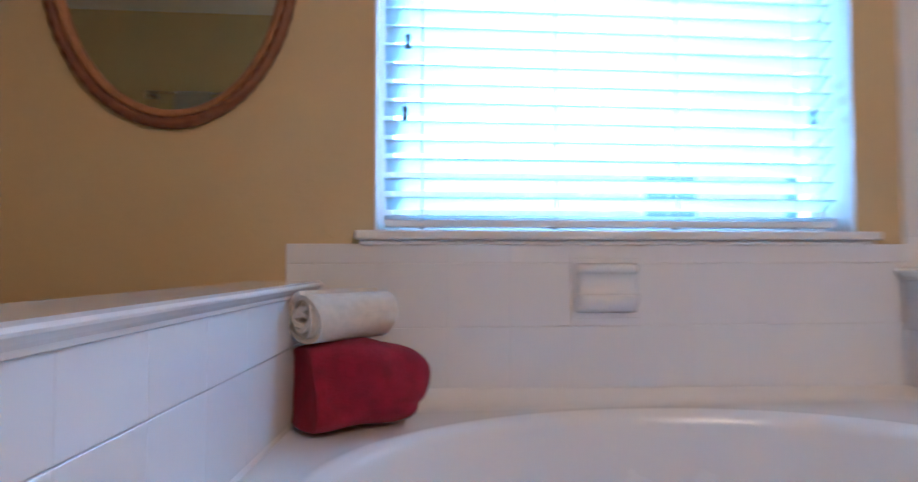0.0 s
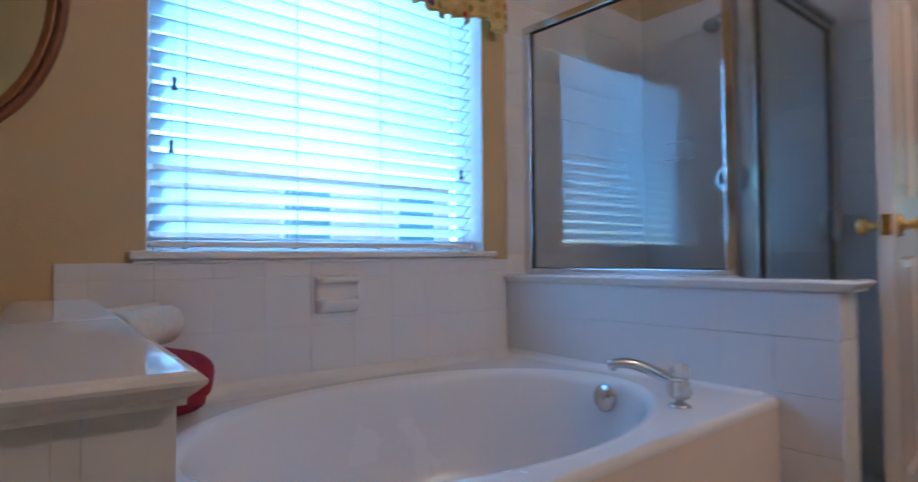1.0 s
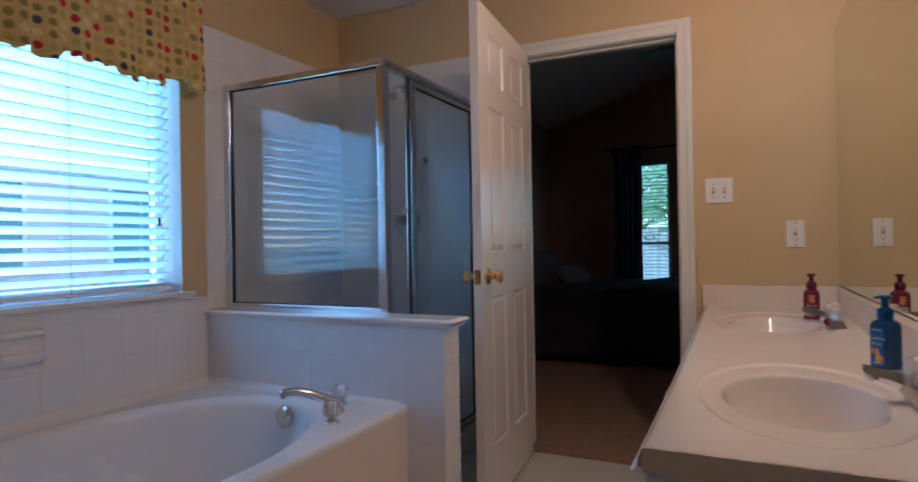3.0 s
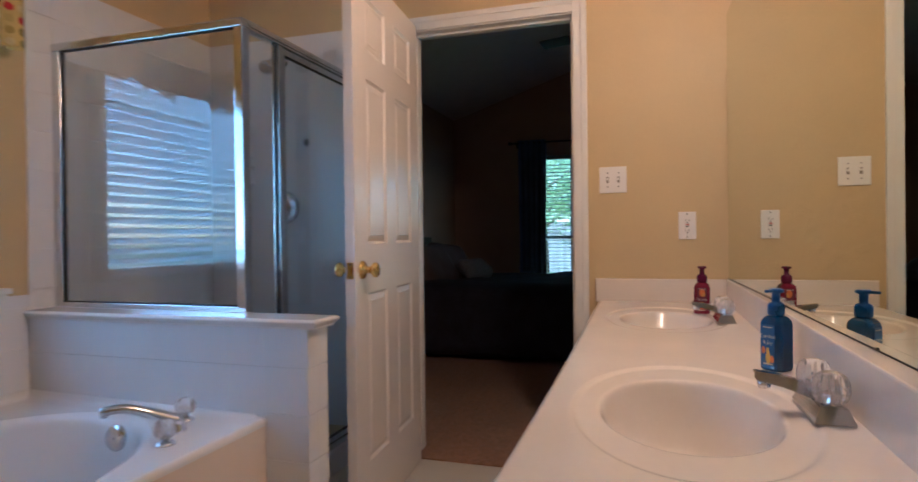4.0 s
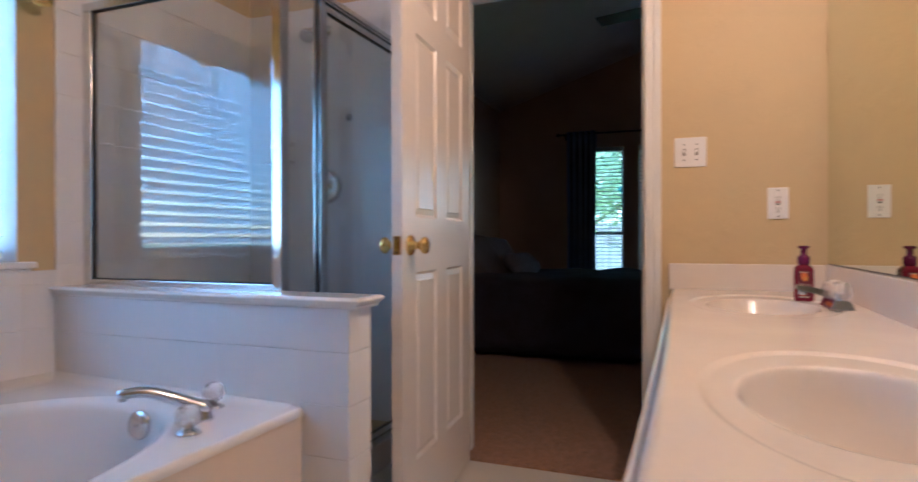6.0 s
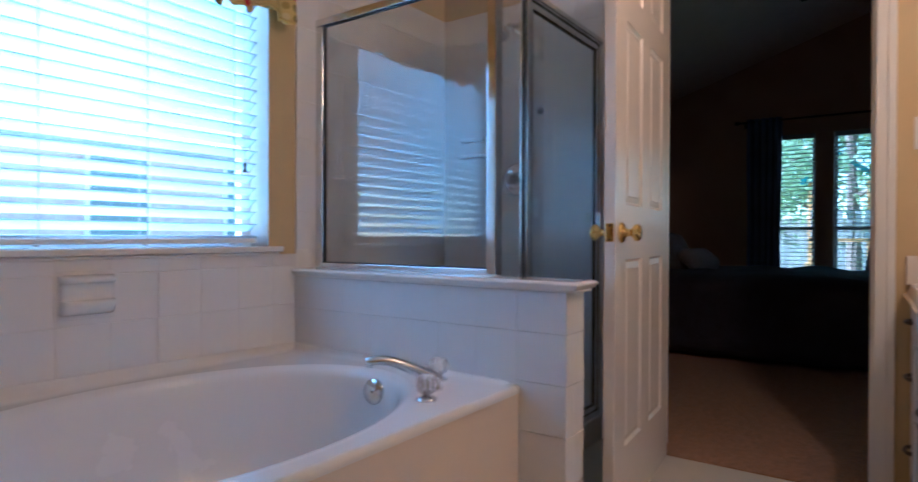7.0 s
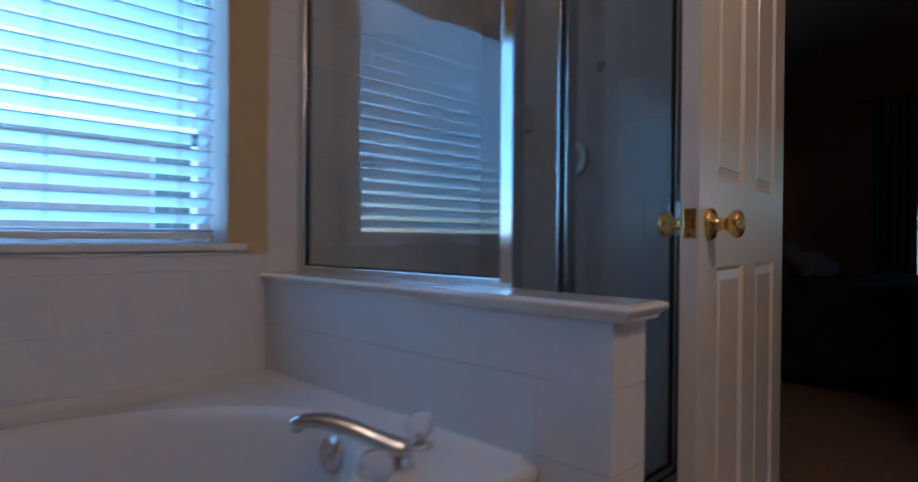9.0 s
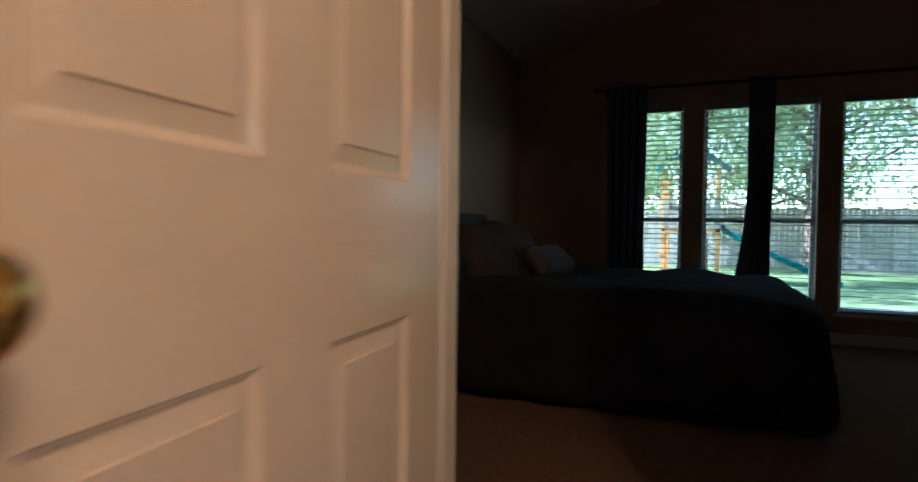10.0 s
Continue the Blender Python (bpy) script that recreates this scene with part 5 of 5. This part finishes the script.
fan = thing("ceiling_fan", "dark ceiling fan with long wooden blades", "ceiling fan", pose(4.02, -0.60, 2.50))
part("downrod", tube([(0, 0, 0.10), (0, 0, 1.0)], 0.014, 12), IRON, fan)
part("motor", lathe([(0.05, -0.09), (0.11, -0.06), (0.13, 0.0), (0.12, 0.06), (0.05, 0.11)], 32), IRON, fan, smooth=True)
part("light_bowl", lathe([(0.02, -0.19), (0.07, -0.18), (0.105, -0.14), (0.11, -0.10)], 28), mat("amber_frosted_glass", (0.75, 0.55, 0.38), 0.35), fan, "frosted amber light bowl", True)
for k in range(5):
    bm = bmesh.new()
    box(bm, (0.13, -0.06, -0.004), (0.80, 0.06, 0.004), 0.003)
    bmesh.ops.rotate(bm, verts=bm.verts, cent=(0, 0, 0), matrix=Matrix.Rotation(radians(12), 3, "X"))
    part("blade", bm, FANWOOD, fan, m=pose(0, 0, 0.0, 0, 0, 72 * k + 74))

ns = thing("nightstand", "small dark wooden table beside the bed", "table", pose(4.12, 1.58, 0.006))
part("top", boxes(((-0.22, -0.20, 0.50), (0.22, 0.20, 0.525)), bevel=0.006), FANWOOD, ns)
for sx in (-0.18, 0.18):
    for sy in (-0.16, 0.16):
        part("leg", tube([(sx, sy, 0), (sx * 0.96, sy * 0.96, 0.50)], [0.012, 0.017], 10), FANWOOD, ns)

# ---- outdoors ----
def ground():
    n = 60
    return sheet([-150 + 300 * (i / n) for i in range(n + 1)], [-150 + 300 * (i / n) for i in range(n + 1)], lambda x, y: Vector((x, y, -0.28 + 0.10 * noise.noise(Vector((x * 0.05, y * 0.05, 0))))))


tagged(part("ground", ground(), DAPPLED_GRASS), "lawn with sun patches and leaf shade painted into its colour", "lawn", kind="structure")

fence = thing("garden_fence", "weathered grey board fence round the back garden", "fence", pose(22.0, 0, -0.30))
board = mesh_of(boxes(((-0.010, -0.068, 0), (0.010, 0.068, 1.85)), bevel=0.003), "board", FENCE)
for i in range(190):
    o = new("board", board)
    o.parent = fence
    o.matrix_basis = pose(random.uniform(-0.006, 0.006), -15 + i * 0.145, random.uniform(-0.03, 0.03))
for z in (0.35, 1.5):
    part("rail", boxes(((0.011, -15, z), (0.05, 12.4, z + 0.09))), FENCE, fence)


def tree(x, y, h, spread, seed, leaves):
    rnd = random.Random(seed)
    t = thing("garden_tree", "leafy garden tree with a grey-brown trunk", "tree", pose(x, y, -0.36), group="garden trees")
    bm = tube([(0, 0, 0), (0.06, 0.03, h * 0.25), (0.0, 0.1, h * 0.5), (0.1, 0.05, h * 0.8)], [0.20, 0.16, 0.12, 0.04], 10)
    tips = []
    for k in range(11):
        z0 = h * rnd.uniform(0.16, 0.75)
        a = rnd.uniform(0, 6.28)
        ln = spread * rnd.uniform(0.55, 1.0)
        e = Vector((math.cos(a) * ln, math.sin(a) * ln, z0 + h * rnd.uniform(0.05, 0.28)))
        mid = Vector((e.x * 0.5, e.y * 0.5, (z0 + e.z) / 2 + 0.1))
        tube([(0, 0.05, z0), mid, e], [0.07, 0.045, 0.012], 7, bm=bm)
        tips += [e, mid.lerp(e, 0.5), mid]
    part("trunk", bm, BARK, t)
    verts, faces = [], []
    for k in range(leaves):
        c = rnd.choice(tips) + Vector((rnd.gauss(0, 0.45), rnd.gauss(0, 0.45), rnd.gauss(0.1, 0.38)))
        u = Vector((rnd.gauss(0, 1), rnd.gauss(0, 1), rnd.gauss(0, 1))).normalized()
        w = u.orthogonal().normalized()
        s = rnd.uniform(0.055, 0.125)
        i = len(verts)
        verts += [c - u * s, c + w * s * 0.5, c + u * s, c - w * s * 0.5]
        faces.append((i, i + 1, i + 2, i + 3))
    me = bpy.data.meshes.new("crown")
    me.from_pydata(verts, [], faces)
    me.materials.append(LEAF)
    o = new("crown", me)
    o.parent = t
    return t


for k, (x, y, h, s) in enumerate(((14.5, 3.0, 7.0, 2.9), (17.0, -4.6, 7.6, 3.2), (19.0, 0.4, 8.2, 3.2), (24.0, 4.6, 9.0, 3.8), (24.5, -1.2, 9.5, 4.0), (24.0, -7.0, 9.5, 4.0), (27.0, 1.8, 11.0, 4.4), (27.5, -4.2, 11.0, 4.4), (15.0, -9.0, 7.0, 2.8), (25.5, -9.5, 10.0, 4.2), (20.5, -2.4, 6.2, 2.8), (21.0, 3.0, 6.0, 2.6), (28.0, 6.5, 11.0, 4.6))):
    tree(x, y, h, s, 40 + k, 4800)

play = thing("play_set", "wooden garden play tower with a teal slide", "play set", pose(16.0, 0.55, -0.30))
for px, py in ((-0.55, -0.55), (0.55, -0.55), (-0.55, 0.55), (0.55, 0.55)):
    part("post", boxes(((px - 0.05, py - 0.05, 0), (px + 0.05, py + 0.05, 2.5)), bevel=0.008), YELLOWP, play)
part("deck", boxes(((-0.60, -0.60, 1.15), (0.60, 0.60, 1.22))), YELLOWP, play)
for k in range(7):
    part("slat", boxes(((-0.62, -0.58 + k * 0.17, 1.225), (-0.60, -0.47 + k * 0.17, 1.85)), bevel=0.003), FENCE, play)
bm = sheet([0, 1], [0, 1], lambda s, t: Vector((-0.8 + 1.6 * s, -0.8 * (1 - t), 2.5 + 0.6 * t)))
bmesh.ops.solidify(bm, geom=bm.faces[:], thickness=0.04)
part("roof", bm, SLIDE, play)
bm = sheet([0, 1], [0, 1], lambda s, t: Vector((-0.8 + 1.6 * s, 0.8 * (1 - t), 2.5 + 0.6 * t)))
bmesh.ops.solidify(bm, geom=bm.faces[:], thickness=0.04)
part("roof", bm, SLIDE, play)
bm = sheet(span(0, 1, 9), span(0, 1, 14), lambda s, t: Vector((0.28 * math.cos(math.pi * s), -0.62 - 2.3 * t, 1.2 - 1.15 * t ** 0.85 - 0.14 * math.sin(math.pi * s) + 0.12)))
bmesh.ops.solidify(bm, geom=bm.faces[:], thickness=0.02)
part("slide", bm, SLIDE, play, "teal plastic slide", True)
part("ladder", boxes(((-0.62, 0.62, 0), (-0.55, 1.4, 0.06)), ((-0.62, 0.60, 0.6), (-0.2, 0.66, 0.66))), YELLOWP, play)

# neighbour's house past the bathroom window
nb = thing("neighbour_house", "pale brick house seen past the bathroom blind", "house", pose(3.0, 8.5, -0.35))
part("wall", boxes(((-7.0, 0, 0), (7.0, 0.3, 2.56))), BRICK, nb)
bm = bmesh.new()
vs = [bm.verts.new(p) for p in ((-7.4, -0.25, 2.46), (7.4, -0.25, 2.46), (7.4, 4.0, 3.10), (-7.4, 4.0, 3.10), (-7.4, -0.25, 2.56), (7.4, -0.25, 2.56), (7.4, 4.0, 3.20), (-7.4, 4.0, 3.20))]
for qd in ((0, 1, 2, 3), (7, 6, 5, 4), (0, 4, 5, 1), (1, 5, 6, 2), (2, 6, 7, 3), (3, 7, 4, 0)):
    bm.faces.new([vs[i] for i in qd])
part("roof", bm, ROOF, nb)
for x in (-3.9, 0.87, 2.95):
    w = part("window", boxes(((x - 0.45, -0.04, 1.1), (x + 0.45, 0.0, 2.44)), bevel=0.01), TRIM, nb)
    part("pane", boxes(((x - 0.38, -0.05, 1.17), (x + 0.38, -0.042, 2.37))), mat("dark_pane", (0.19, 0.27, 0.27), 0.25), w)

# ---- tiles, piece by piece ----
ZJ = [0.487 - 0.153 * 3, 0.487 - 0.153 * 2, 0.487 - 0.153, 0.487, 0.640, 0.793]
part("tile_bed", boxes(((-0.190, 1.6625, DECK - 0.02), (1.3745, NORTH - 0.0005, 0.8575))), GROUT, wall_north)
us = joints(0.0, 1.3745 + 0.190, 0.378)
tile_field(wall_north, (-0.190, 1.6662, 0), (0, -1, 0), us, [DECK - 0.015, 0.657, 0.810, 0.858])
part("tile_bed", boxes(((1.3745, 1.6625, 0.7), (EAST - 0.003, NORTH - 0.0005, 2.098)), ((HW1, 1.6625, 0.05), (EAST - 0.003, NORTH - 0.0005, 0.699))), GROUT, wall_north)
zz = [2.10 - 0.153 * k for k in range(14)][::-1]
tile_field(wall_north, (1.376, 1.6662, 0), (0, -1, 0), joints(0.0, 2.389 - 1.376, 0.104), [z for z in zz if z > 0.75], skip=lambda u0, u1, z0, z1: z0 < 0.795 and u0 < 0.10)
part("tile_bed", boxes(((2.3905, 0.752, 0.116), (EAST - 0.0005, 1.6625, 2.098)), ((2.3905, 0.556, 0.001), (EAST - 0.0005, 0.7515, 2.098))), GROUT, wall_east)
tile_field(wall_east, (2.3945, 1.660, 0), (-1, 0, 0), joints(0.0, 1.660 - 0.750, 0.0), zz)
tile_field(wall_east, (2.3945, 0.750, 0), (-1, 0, 0), [0.0, 0.153, 0.194], [0.002] + zz)
us = joints(0.0, 1.660 - HWS, 1.044)
tile_field(hw, (HW0 + 0.006, 1.660, 0), (-1, 0, 0), [u for u in us if u < 1.06], [DECK - 0.015, 0.640, 0.7655])
tile_field(hw, (HW0 + 0.006, 1.660, 0), (-1, 0, 0), [u for u in us if u < 1.06][-1:] + [u for u in us if u >= 1.06], [0.002] + ZJ[:-1] + [0.7655])
tile_field(hw, (HW0, HWS + 0.006, 0), (0, -1, 0), [0.0, 0.054, HW1 - HW0], [0.002] + ZJ[:-1] + [0.7655])
tile_field(hw, (HW1 - 0.006, HWS, 0), (1, 0, 0), joints(0, 0.30, 0.0), [0.002] + ZJ[:-1] + [0.7645])
tile_field(kn, (KN1 - 0.006, KNS, 0), (1, 0, 0), joints(0.0, 1.660 - KNS, 0.0), [0.002] + ZJ[:-1] + [0.7405], skip=lambda u0, u1, z0, z1: z1 < 0.5 and u0 > 0.16)
tile_field(kn, (KN0, KNS + 0.006, 0), (0, -1, 0), [0.0, 0.050, 0.070, 0.140], [0.002] + ZJ[:-1] + [0.7405])
tile_field(kn, (KN0 + 0.006, 1.660, 0), (-1, 0, 0), joints(0.0, 1.660 - KNS, 1.660 - KNS), [0.002] + ZJ[:-1] + [0.7405])
